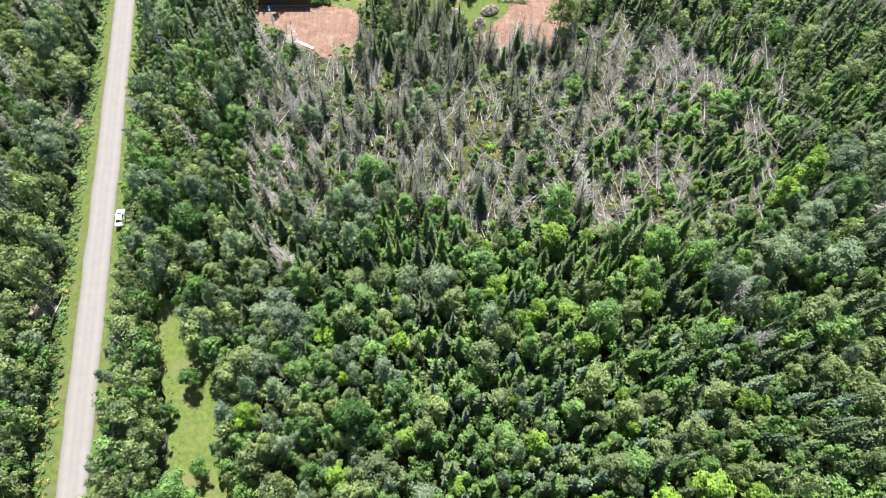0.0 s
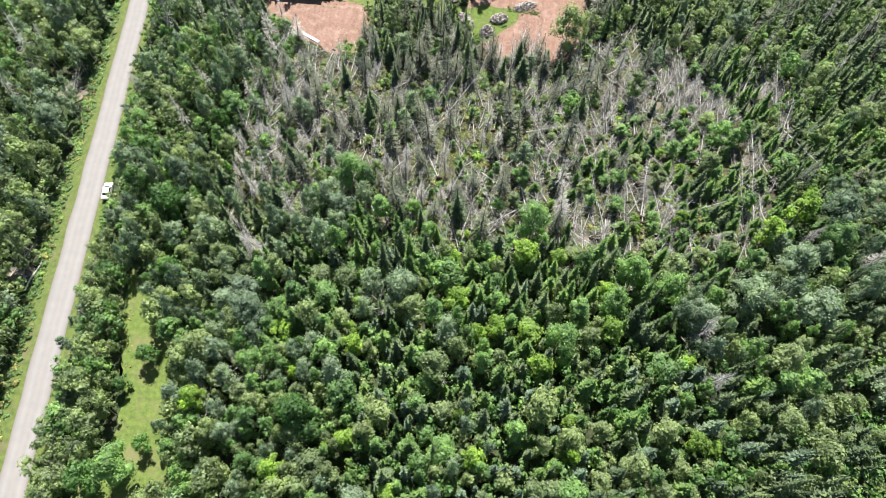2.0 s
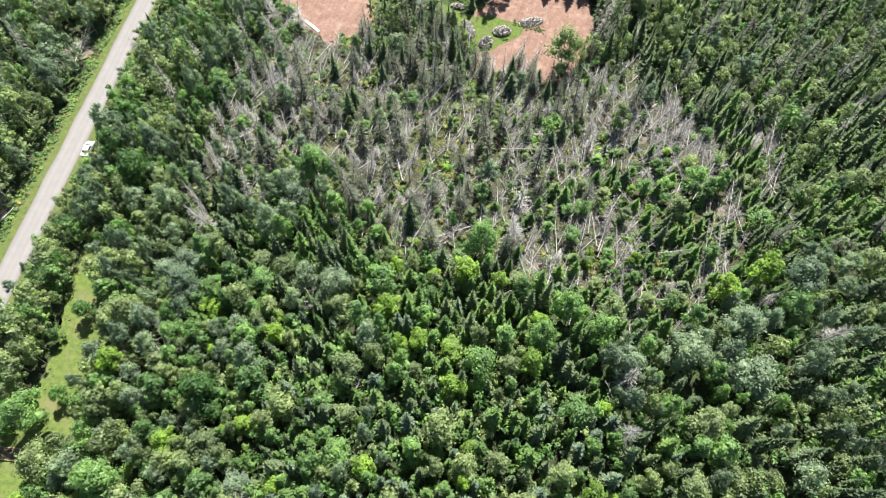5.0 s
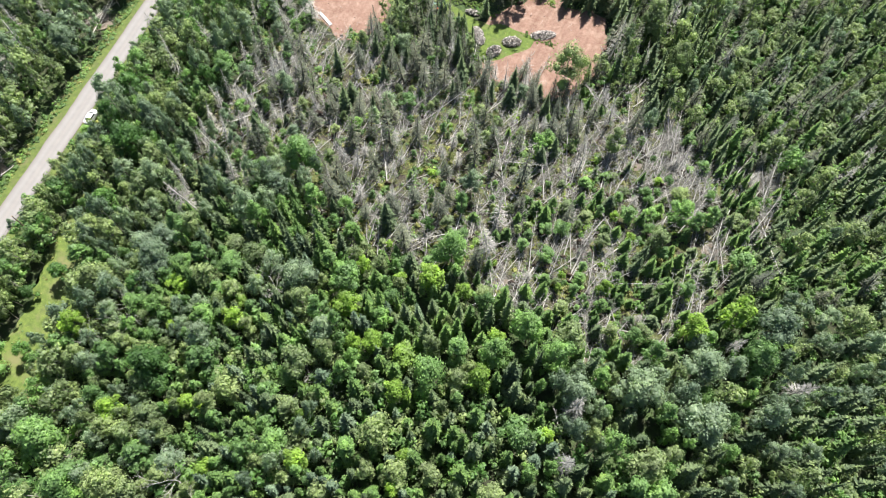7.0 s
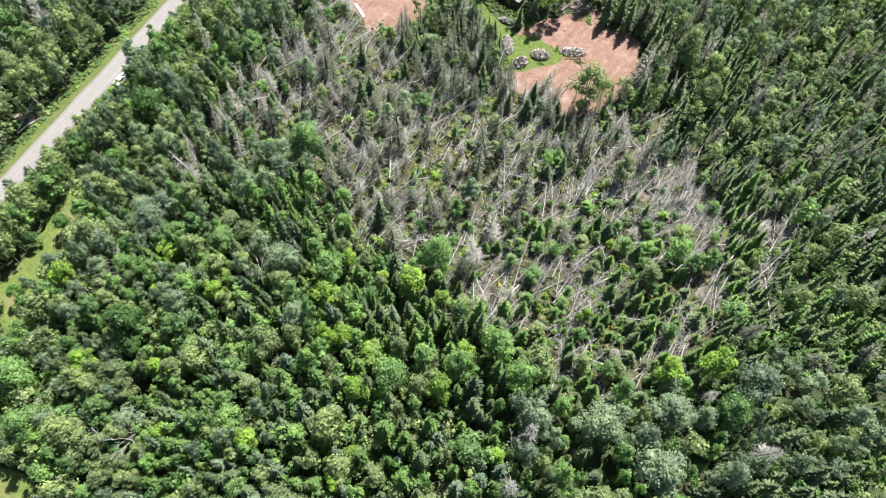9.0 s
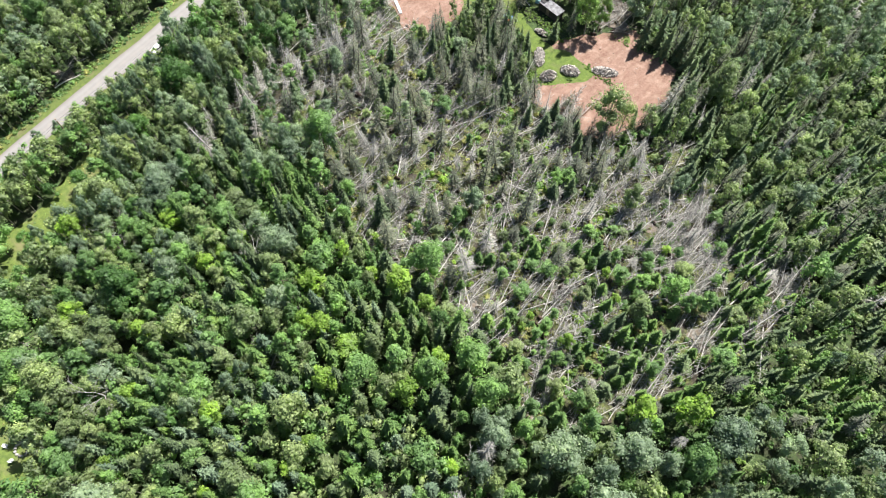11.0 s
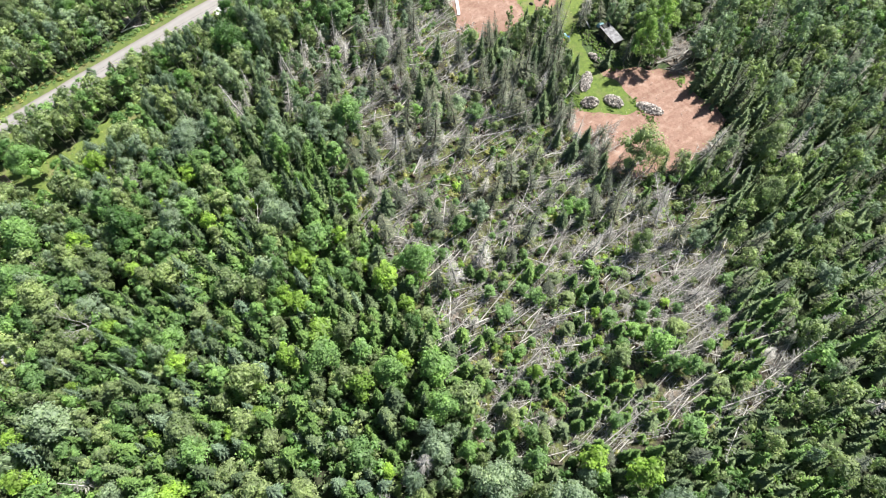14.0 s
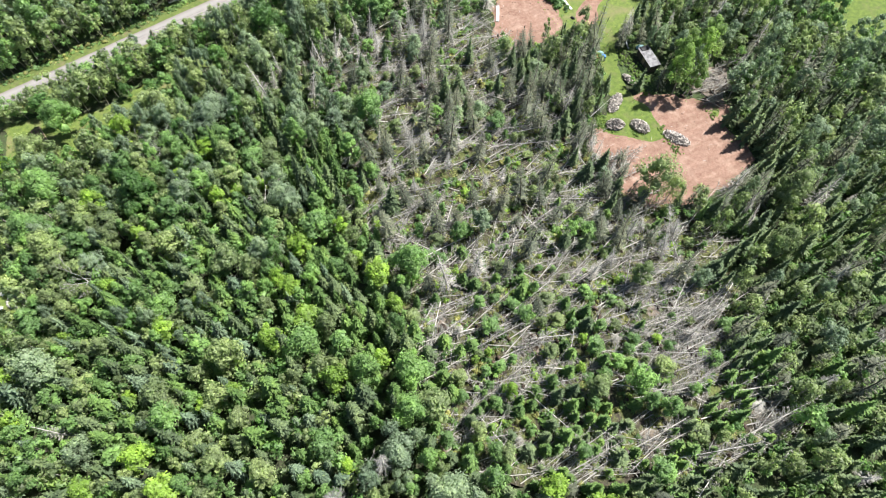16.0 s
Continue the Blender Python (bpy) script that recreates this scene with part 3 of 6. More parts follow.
ground()
sheet("red_soil_yard", YARD, 0.05, SOIL, "bare red soil yard between the trees", "ground")
sheet("red_soil_clearing", CLEARING, 0.05, SOIL, "bare red soil clearing with wheel tracks", "ground")
sheet("grass_strip", STRIPE, 0.06, STRIP, "bright green mown grass beside the soil clearing", "grass")
sheet("upper_lawn", UPPER_LAWN, 0.045, LAWN, "short dry lawn beyond the yard", "grass")
sheet("dirt_track", TRACK, 0.07, SOIL, "pale dirt track across the lawn", "track")
sheet("hay_field", FIELD, 0.06, STRIP, "open bright green field behind the woods", "grass")
sheet("lawn_lane", LANE_GRASS, 0.05, LAWN, "mown yellowish green lane between trees", "grass", rough=0.9)
sheet("lawn_south", LAWN_SOUTH, 0.05, LAWN, "small mown lawn among the trees", "grass")


for gx, gy, gr in ((15.8, 145.6, 1.3), (-24.5, 113.6, 2.2), (-41.5, 120.6, 1.5)):
    sheet("grass_patch", [(gx + gr * math.cos(k * 0.7) * (1 + 0.3 * math.sin(k * 2.9 + gx)), gy + 0.8 * gr * math.sin(k * 0.7)) for k in range(9)], 0.066, LAWN, "thin olive grass creeping over the bare soil", "grass", step=0.5, rough=0.6)
sheet("regrowth_floor", REGROWTH, 0.024, THROWN, "weedy floor with pale litter between young firs", "ground", rough=1.5)
sheet("windthrow_floor", WINDTHROW, 0.03, THROWN, "weedy floor with pale litter under the thrown trees", "ground", rough=1.5)
for bx, by, br in ((34.0, 65.0, 3.2), (57.0, 102.0, 3.6), (49.5, 104.0, 1.8), (60.2, 107.0, 1.6), (76.4, 111.0, 2.8), (70.2, 89.5, 2.2), (46.5, 79.5, 2.4), (55.5, 87.0, 2.2), (51.4, 71.6, 2.0), (63.0, 93.5, 2.2), (-86.0, 91.5, 3.6), (-77.0, 45.6, 2.4), (41.0, 108.0, 2.2), (-26.0, 73.0, 2.0), (4.0, 70.0, 1.8), (58.2, 86.6, 2.2), (67.0, 78.7, 1.8), (55.3, 57.0, 1.6), (51.2, 69.4, 2.0), (8.4, 148.8, 5.0), (7.6, 153.4, 4.0)):
    sheet("bare_patch", [(bx + br * math.cos(k * 0.7) * (1 + 0.25 * math.sin(k * 2.3 + bx)), by + 0.75 * br * math.sin(k * 0.7)) for k in range(9)], 0.06, BARE, "bare patch of pale litter and turned soil", "ground", rough=0.8)


def road():
    for name, a, b, mat, z, label, cat in (("road", -ROAD_HALF, ROAD_HALF, ROAD, 0.12, "pale worn rural road with faint wheel tracks", "road"),
                                           ("verge_west", -6.4, -ROAD_HALF, VERGE, 0.1, "bright grass verge along the road", "grass"),
                                           ("verge_east", ROAD_HALF, 4.3, VERGE, 0.1, "bright grass verge along the road", "grass")):
        bm = bmesh.new()
        uv = bm.loops.layers.uv.new("UVMap")
        rows = []
        for y in np.arange(-400, 600.1, 2.0):
            wob = lambda s: 0.18 * noise.noise((y * 0.13, s, 1)) + 0.1 * noise.noise((y * 0.6, s, 2))
            xa, xb = a + wob(a), b + wob(b)
            za = z if abs(a) < 3 else -0.12
            zb = z if abs(b) < 3 else -0.12
            cx = ROAD_AT(y)
            rows.append([bm.verts.new((cx + xa, y, za)), bm.verts.new((cx + (xa + xb) / 2, y, (za + zb) / 2 + (0.06 if name == "road" else 0))), bm.verts.new((cx + xb, y, zb))])
        for r0, r1 in zip(rows, rows[1:]):
            for i in (0, 1):
                f = bm.faces.new((r0[i], r0[i + 1], r1[i + 1], r1[i]))
                for lp, u in zip(f.loops, (i * 0.5, i * 0.5 + 0.5, i * 0.5 + 0.5, i * 0.5)):
                    lp[uv].uv = (u, lp.vert.co.y * 0.1)
        me = bpy.data.meshes.new(name)
        bm.to_mesh(me)
        bm.free()
        me.materials.append(mat)
        tagged(new(name, me), label, cat, kind="structure")


road()

# ---- trees ----
KINDS = {}


def kind(key, name, label, bark, leaf, shapes):
    KINDS[key] = dict(name=name, label=label, bark=bark, leaf=leaf, shapes=shapes)


kind("olive", "birch_tree", "leafy birch with an olive green crown", PALE_BARK, LEAF["olive"], [broadleaf(s, r, h) for s, r, h in ((11, 2.6, 9.6), (12, 2.6, 9.0), (13, 2.1, 10.6), (14, 2.5, 10.0), (20, 2.0, 9.6))])
kind("green", "maple_tree", "leafy maple with a mid green crown", BARK, LEAF["green"], [broadleaf(s, r, h) for s, r, h in ((21, 2.7, 9.6), (22, 2.7, 9.0), (23, 2.1, 10.6), (24, 2.5, 10.0), (30, 2.0, 9.6))])
kind("dark", "maple_tree", "dense maple with a dark green crown", BARK, LEAF["dark"], [broadleaf(s, 2.8, 9.6) for s in (31, 32)])
kind("blue", "aspen_tree", "tall aspen with a loose grey-green crown", PALE_BARK, LEAF["blue"], [broadleaf(s, 3.1, 11.0, 17, 84, 0.19, 0.15) for s in (41, 42, 43)])
kind("lime", "young_maple", "young maple with a bright yellow-green crown", BARK, LEAF["lime"], [broadleaf(s, 2.4, 9.0) for s in (51, 52)])
kind("spruce", "spruce_tree", "dark green pointed spruce tree", BARK, LEAF["spruce"], [conifer(s, 2.0, h, width=0.36) for s, h in ((61, 9.2), (62, 8.6), (63, 10.0), (64, 9.0))])
kind("fir", "fir_tree", "fresh green pointed fir tree", BARK, LEAF["fir"], [conifer(s, 2.0, h, width=0.36) for s, h in ((71, 8.4), (72, 9.2), (73, 8.0))])
kind("bluespruce", "blue_spruce", "slender blue-green pointed spruce tree", BARK, LEAF["bluespruce"], [conifer(s, 1.9, 8.8) for s in (81, 82)])
kind("grey", "dead_spruce", "standing dead spruce with bare grey twigs", DEAD_WOOD, LEAF["grey"], [conifer(s, 1.4, 10.5, 18, 0.06, 0.75, False, 0.25, 5) for s in (91, 92, 93, 94)])
kind("rust", "ragged_spruce", "tall ragged spruce with thin grey-green boughs", BARK, LEAF["rust"], [conifer(s, 1.6, 11.0, 18, 0.13, 0.8, False, 0.2, 5) for s in (101, 102, 103)])
for big, seeds in (("olive", (18, 19)), ("green", (28, 29)), ("dark", (35,)), ("blue", (46, 47))):
    base = KINDS[big]
    kind(big + "_big", base["name"], base["label"].replace("leafy", "large leafy").replace("dense", "large dense").replace("tall", "large tall"), base["bark"], base["leaf"],
         [broadleaf(s, 4.3, 12.0, 30, 100, 0.21) for s in seeds])
FAR = {"olive": [broadleaf(s, 2.6, 9.6, 12, 46, 0.25, plain_core=True) for s in (15, 16, 17)], "green": [broadleaf(s, 2.7, 9.6, 12, 46, 0.25, plain_core=True) for s in (25, 26, 27)],
       "dark": [broadleaf(s, 2.8, 9.6, 12, 46, 0.25, plain_core=True) for s in (33, 34)], "blue": [broadleaf(s, 3.1, 11.0, 13, 48, 0.25, 0.12, plain_core=True) for s in (44, 45)],
       "spruce": [conifer(s, 2.0, 9.0, 12, 0.34, 1.0, True, 0.16, 2) for s in (65, 66, 67)], "fir": [conifer(s, 2.0, 8.5, 12, 0.34, 1.0, True, 0.16, 2) for s in (75, 76)]}
SMALL = {"olive": [broadleaf(s, 2.6, 9.6, 9, 34, 0.32, plain_core=True) for s in (115, 116)], "green": [broadleaf(s, 2.7, 9.6, 9, 34, 0.32, plain_core=True) for s in (125, 126)],
         "blue": [broadleaf(s, 3.1, 11.0, 10, 34, 0.34, plain_core=True) for s in (144, 145)], "spruce": [conifer(s, 2.0, 9.0, 9, 0.4, 1.0, True, 0.16, 2) for s in (165, 166, 167)], "fir": [conifer(s, 2.0, 8.5, 9, 0.4, 1.0, True, 0.16, 2) for s in (175, 176)]}
kind("birch", "birch_tree", "slender birch with a fresh green crown beside the shed", PALE_BARK, LEAF["fresh"], [broadleaf(s, 2.7, 11.5, 18, 84, 0.19, 0.4) for s in (38, 39)])
kind("loose", "birch_tree", "tall thin-leaved birch at the edge of bare soil", PALE_BARK, LEAF["olive"], [broadleaf(s, 4.3, 12.0, 26, 78, 0.2, 0.8) for s in (36, 37)])
BROAD = ("olive", "green", "dark", "blue", "lime", "birch")

trees = []   # kind, x, y, radius, height factor
grid = {}


def free(x, y, r, pack):
    cx, cy = int(x // 4), int(y // 4)
    for i in range(cx - 2, cx + 3):
        for j in range(cy - 2, cy + 3):
            for (a, b, c) in grid.get((i, j), ()):
                if (a - x) ** 2 + (b - y) ** 2 < (pack * (r + c)) ** 2:
                    return False
    return True


def plant(key, x, y, r, tall=1.0):
    if r > 3.45 and key in BROAD:
        key += "_big"
    trees.append((key, x, y, r, tall))
    grid.setdefault((int(x // 4), int(y // 4)), []).append((x, y, r))


# Trees that stand out by colour or size: place and crown radius.
STANDOUT = {
    "rust": [(36.6, 137.5, 1.7), (31.0, 147.5, 1.8), (26.0, 149.5, 1.7), (37.4, 129.0, 1.6), (39.5, 135.0, 1.7)],
    "birch": [(7.2, 139.6, 2.3), (3.2, 141.8, 2.2), (9.4, 142.0, 1.9), (4.0, 147.0, 2.5), (0.4, 153.0, 2.8), (1.1, 146.5, 2.4)],
    "loose": [(28.4, 117.2, 4.9), (30.8, 120.6, 3.0)],
    "olive": [(-63.1, 90.9, 3.2), (-42.7, 59.8, 2.9), (-40.3, 52.4, 3.2), (-56.0, 55.9, 3.0), (-44.8, 38.3, 3.1), (-33.6, 31.7, 4.0), (-16.9, 41.3, 2.9),
              (-1.3, 25.3, 3.1), (7.3, 35.2, 3.3), (25.4, 28.4, 3.4), (68.3, 42.2, 3.4), (50.0, 58.3, 3.4), (67.1, 30.8, 3.0), (-10.8, 40.8, 2.8), (2.3, 44.1, 3.0), (-3.1, 21.9, 2.8), (26.9, 15.3, 3.2),
              (-36.2, 21.0, 2.6), (41.6, 141.2, 4.0), (-10.1, 3.7, 4.0), (44.3, 103.8, 2.4), (-34.9, 4.4, 4.0), (51.2, 131.6, 3.6), (-13.5, 124.6, 2.6), (-53.8, 30.2, 3.2), (-52.4, 24.0, 3.3), (-50.0, 18.5, 2.8), (-54.0, 38.0, 2.6), (-43.2, 41.0, 2.7), (-36.5, 29.8, 3.3)],
    "green": [(-62.6, 80.9, 2.7), (-6.7, 65.4, 3.1), (28.7, 41.8, 3.8), (31.6, 15.7, 3.2), (81.0, 67.7, 4.2), (23.0, 65.7, 3.8), (7.6, 51.8, 3.4), (-19.4, 45.0, 3.2), (3.2, 53.9, 2.8), (42.5, 56.2, 4.0),
              (32.3, 46.6, 3.4), (21.4, 25.3, 3.0), (-16.4, 1.0, 4.0), (66.5, 38.4, 3.2), (-42.3, 11.4, 3.9), (48.5, 53.1, 3.8), (38.0, 49.1, 3.6), (61.3, 92.0, 3.0),
              (-14.9, 72.5, 4.2), (-24.7, 6.1, 4.6), (-8.4, 27.3, 3.3), (-56.0, 18.3, 2.8)],
    "dark": [(-59.8, 74.3, 3.2), (-49.6, 61.6, 4.2), (-45.2, 47.7, 2.8), (-54.4, 37.6, 2.4), (-14.2, 23.2, 4.1), (-47.0, 9.0, 3.0), (-44.6, 31.4, 2.2), (-47.6, 25.6, 1.6), (-40.6, 15.8, 1.8)],
    "spruce": [(-14.5, 143.2, 2.0), (-11.6, 145.0, 2.2), (-16.4, 147.0, 2.0), (34.5, 142.0, 2.4), (38.5, 132.0, 2.2), (35.0, 147.0, 2.4), (38.2, 126.0, 2.1), (16.5, 60.4, 2.0), (-15.1, 124.2, 2.2), (5.6, 111.0, 2.0)],
    "blue": [(-61.6, 58.0, 1.7), (-64.8, 81.0, 1.8), (-67.5, 92.5, 1.8), (-26.9, 40.1, 4.0), (-1.3, 48.7, 3.6), (-28.2, 27.8, 2.5), (75.4, 52.5, 4.8), (63.0, 53.6, 4.4), (54.0, 49.1, 3.6), (-6.5, 49.2, 3.0), (72.5, 62.7, 4.2), (82.5, 74.4, 4.4), (13.6, -0.7, 4.4)],
    "grey": [(-29.9, 54.9, 2.4), (55.2, 37.8, 2.2), (53.9, 45.7, 2.2), (88.1, 65.5, 2.2), (26.0, 0.0, 1.6)],
    "lime": [(-7.6, 37.1, 2.4), (17.2, 43.3, 2.4), (42.5, 12.9, 3.4), (75.7, 74.1, 3.2), (14.2, 41.5, 2.0), (69.5, 69.1, 2.8)],
}
TALLER = {(28.4, 117.2): 1.1, (30.8, 120.6): 0.95, (-14.2, 23.2): 1.25, (25.4, 28.4): 1.25, (75.7, 74.1): 1.2, (7.2, 139.6): 1.3, (3.2, 141.8): 1.2, (9.4, 142.0): 1.2, (4.0, 147.0): 1.25, (-13.5, 124.6): 1.1, (-44.6, 31.4): 0.75, (-47.6, 25.6): 0.6, (-40.6, 15.8): 0.65}
for key, rows in STANDOUT.items():
    for x, y, r in rows:
        plant(key, x, y, r, TALLER.get((x, y), 0.62 if 0 < road_distance(x, y) < 9 else 1.0))

for x, y, r in ((19.9, 145.4, 2.1), (25.6, 145.8, 2.2), (22.7, 147.8, 2.2), (28.8, 147.2, 2.1), (32.4, 145.6, 2.0), (36.0, 140.4, 1.9), (24.5, 150.5, 2.0), (38.0, 134.5, 1.8), (20.0, 149.0, 1.7)):
    plant("spruce" if r > 1.85 else "blue", x, y, r, 1.15)

INNER = [
    ("green", 0.5, [(41.3, 69.2), (39.9, 74.1), (47.3, 74.3), (53.9, 75.8), (46.5, 87.5), (41.8, 93.6), (48.9, 84.8), (55.8, 91.5), (53.5, 96.8), (61.5, 93.7), (66.4, 101.3), (63.5, 107.3), (67.6, 96.8), (59.1, 113.3),
                     (49.0, 63.5), (45.4, 58.5), (47.2, 69.1), (40.8, 81.0), (63.3, 97.4), (48.8, 92.3)]),
    ("rust", 0.95, [(27.4, 78.2), (29.1, 87.3), (24.9, 96.2), (30.9, 95.2), (36.4, 104.9), (12.7, 65.4), (-3.8, 66.1), (18.7, 86.6), (20.4, 96.2), (18.5, 108.3), (24.2, 110.3), (-1.9, 104.9), (-10.5, 102.4), (-5.9, 111.7)]),
    ("grey", 0.95, [(27.4, 67.2), (29.1, 70.6), (-33.4, 71.3), (-25.3, 72.3), (-26.1, 63.0), (28.0, 76.6), (30.9, 82.5), (41.3, 112.2), (-33.6, 91.7), (-26.8, 93.0), (0.6, 113.7)]),
]
for key, tall, rows in INNER:
    for n, (x, y) in enumerate(rows):
        plant(key if n % 3 else {"green": "fir", "rust": "spruce", "grey": "rust"}[key], x, y, (1.6, 2.1, 1.4, 1.8)[n % 4], tall * (0.9, 1.1, 1.0)[n % 3])

for n, (x, y) in enumerate(((-2.2, 121.4), (-1.0, 119.0), (0.2, 116.6), (-4.0, 121.4), (2.6, 115.0), (-2.5, 117.4), (-8.5, 122.0), (-6.2, 119.4), (-0.4, 113.6), (-10.0, 119.5), (-5.0, 115.8))):
    plant(("rust", "spruce", "rust")[n % 3], x, y, (1.7, 1.5, 1.9, 1.6)[n % 4], (1.2, 1.3, 1.1)[n % 3])

for key, x, y, r, tall in (("rust", 18.4, 116.4, 1.5, 0.7), ("rust", 21.9, 114.4, 1.6, 0.75), ("grey", 20.2, 113.6, 1.2, 0.8), ("rust", 23.3, 110.0, 1.5, 0.9), ("grey", 16.0, 111.5, 1.3, 0.9), ("rust", 29.2, 114.6, 1.6, 0.8), ("grey", 13.0, 113.2, 1.2, 0.8)):
    plant(key, x, y, r, tall)

# What grows where: centre, reach and the mix of kinds around it; the nearest patch decides.
STANDS = [
    (-95, 100, dict(blue=5, olive=6, spruce=1.2, grey=1.5, green=2)), (-95, 40, dict(blue=5, olive=6, green=2, spruce=0.6, grey=1.2)), (-85, 0, dict(green=3, olive=4, blue=3)),
    (-60, 100, dict(blue=4, olive=5, green=2, grey=0.4, spruce=1.5)), (-52, 80, dict(olive=5, blue=3, dark=0.7, green=2, grey=0.25)), (-58, 50, dict(olive=6, green=1.5, dark=0.8, blue=1.5)),
    (-40, 45, dict(olive=4, blue=3.5, green=2, spruce=0.8)), (-55, 20, dict(olive=6, green=1.5, blue=2)), (-25, 20, dict(olive=6, green=4, blue=3, lime=0.8, dark=0.5)),
    (-20, 50, dict(spruce=4.5, fir=3.5, blue=3, green=3, olive=3, lime=0.5)), (5, 50, dict(fir=7, spruce=4.5, green=4, olive=3.2, lime=1.0, bluespruce=2)), (10, 30, dict(fir=9, spruce=8, olive=2.2, green=1.8, bluespruce=3, blue=1, lime=1.0)),
    (35, 38, dict(fir=10, spruce=6, green=1.6, olive=1.8, lime=0.6, bluespruce=2)), (20, 8, dict(olive=4, green=3, bluespruce=3, spruce=4, fir=4, blue=1.5, lime=0.9)), (50, 20, dict(olive=4, green=2, spruce=4, bluespruce=2, fir=3, lime=0.6)),
    (65, 55, dict(blue=5, olive=3, green=2, spruce=1)), (85, 35, dict(olive=3, spruce=5, green=1.5, blue=1)), (90, 75, dict(blue=3, olive=2, spruce=4, fir=1, grey=0.3)), (82, 92, dict(spruce=7, fir=3, olive=1.2, rust=1, blue=0.6)),
    (62, 84, dict(fir=5, spruce=6, olive=2.5, green=1, grey=1.4, rust=1.2)), (75, 110, dict(fir=2, spruce=7, olive=2.5, green=0.6, blue=0.8, grey=1.0, rust=1.4)), (100, 110, dict(spruce=7, olive=2, fir=2, grey=0.6, rust=0.8)), (55, 135, dict(spruce=6.5, olive=2.2, grey=1, rust=2.5, blue=1.4, fir=1.2)),
    (40, 165, dict(spruce=2, olive=3, blue=5, grey=0.6, rust=1)), (80, 160, dict(spruce=5, olive=3, fir=1, blue=2, rust=1)), (12, 160, dict(olive=3, green=1, blue=4, spruce=1.5, grey=0.8, rust=1.5)), (15, 175, dict(olive=3, green=2, blue=4, spruce=1, grey=0.6)), (20, 190, dict(spruce=1, green=2, olive=3, blue=3)),
    (-8, 118, dict(spruce=4, grey=0.4, blue=1, olive=1, rust=5)), (-45, 118, dict(blue=4, grey=3, spruce=3, green=2)), (-70, 135, dict(blue=3, green=3, spruce=3)), (-15, 0, dict(olive=6, green=3, blue=2, lime=0.4)),
    (-30, 60, dict(spruce=3, grey=0.8, blue=3, green=2, olive=1.5)),
]
NOTCH = [(4, 131), (13, 136), (21.5, 136), (23, 130), (16, 126)]
OPEN = [NOTCH, UPPER_LAWN, YARD, STRIPE, CLEARING, FIELD, LANE, LAWN_SOUTH]
THIN = [(-85.7, 91.8, 5.0), (-78.0, 46.6, 3.0), (76.5, 111.0, 3.2), (70.2, 89.5, 3.0), (8.4, 149.6, 5.6), (11.0, 187.0, 4.0), (74.8, 66.8, 2.0), (15.2, 32.9, 1.3), (8.1, 29.7, 1.3)]
rnd = random.Random(5)


def stand_at(x, y):
    jx, jy = x + 9 * noise.noise((x * 0.07, y * 0.07, 1)), y + 9 * noise.noise((x * 0.07, y * 0.07, 7))
    return min(STANDS, key=lambda s: (s[0] - jx) ** 2 + (s[1] - jy) ** 2)[2]


def in_windthrow(x, y):
    """The thrown stand, with a ragged rim."""
    jx = x + 7 * noise.noise((x * 0.09, y * 0.09, 11)) + 4 * noise.noise((x * 0.3, y * 0.3, 12))
    jy = y + 7 * noise.noise((x * 0.09, y * 0.09, 17)) + 4 * noise.noise((x * 0.3, y * 0.3, 18))
    return inside(jx, jy, WINDTHROW)


def slash(x, y):
    """The stretch where hardly a stem still stands."""
    return ((x - 52) / 11.5) ** 2 + ((y - 106) / 11) ** 2 + 0.9 * noise.noise((x * 0.17, y * 0.17, 27)) < 1


low_canopy = lambda x, y: x < -8 and y < 42 or x < 32 and y < 28


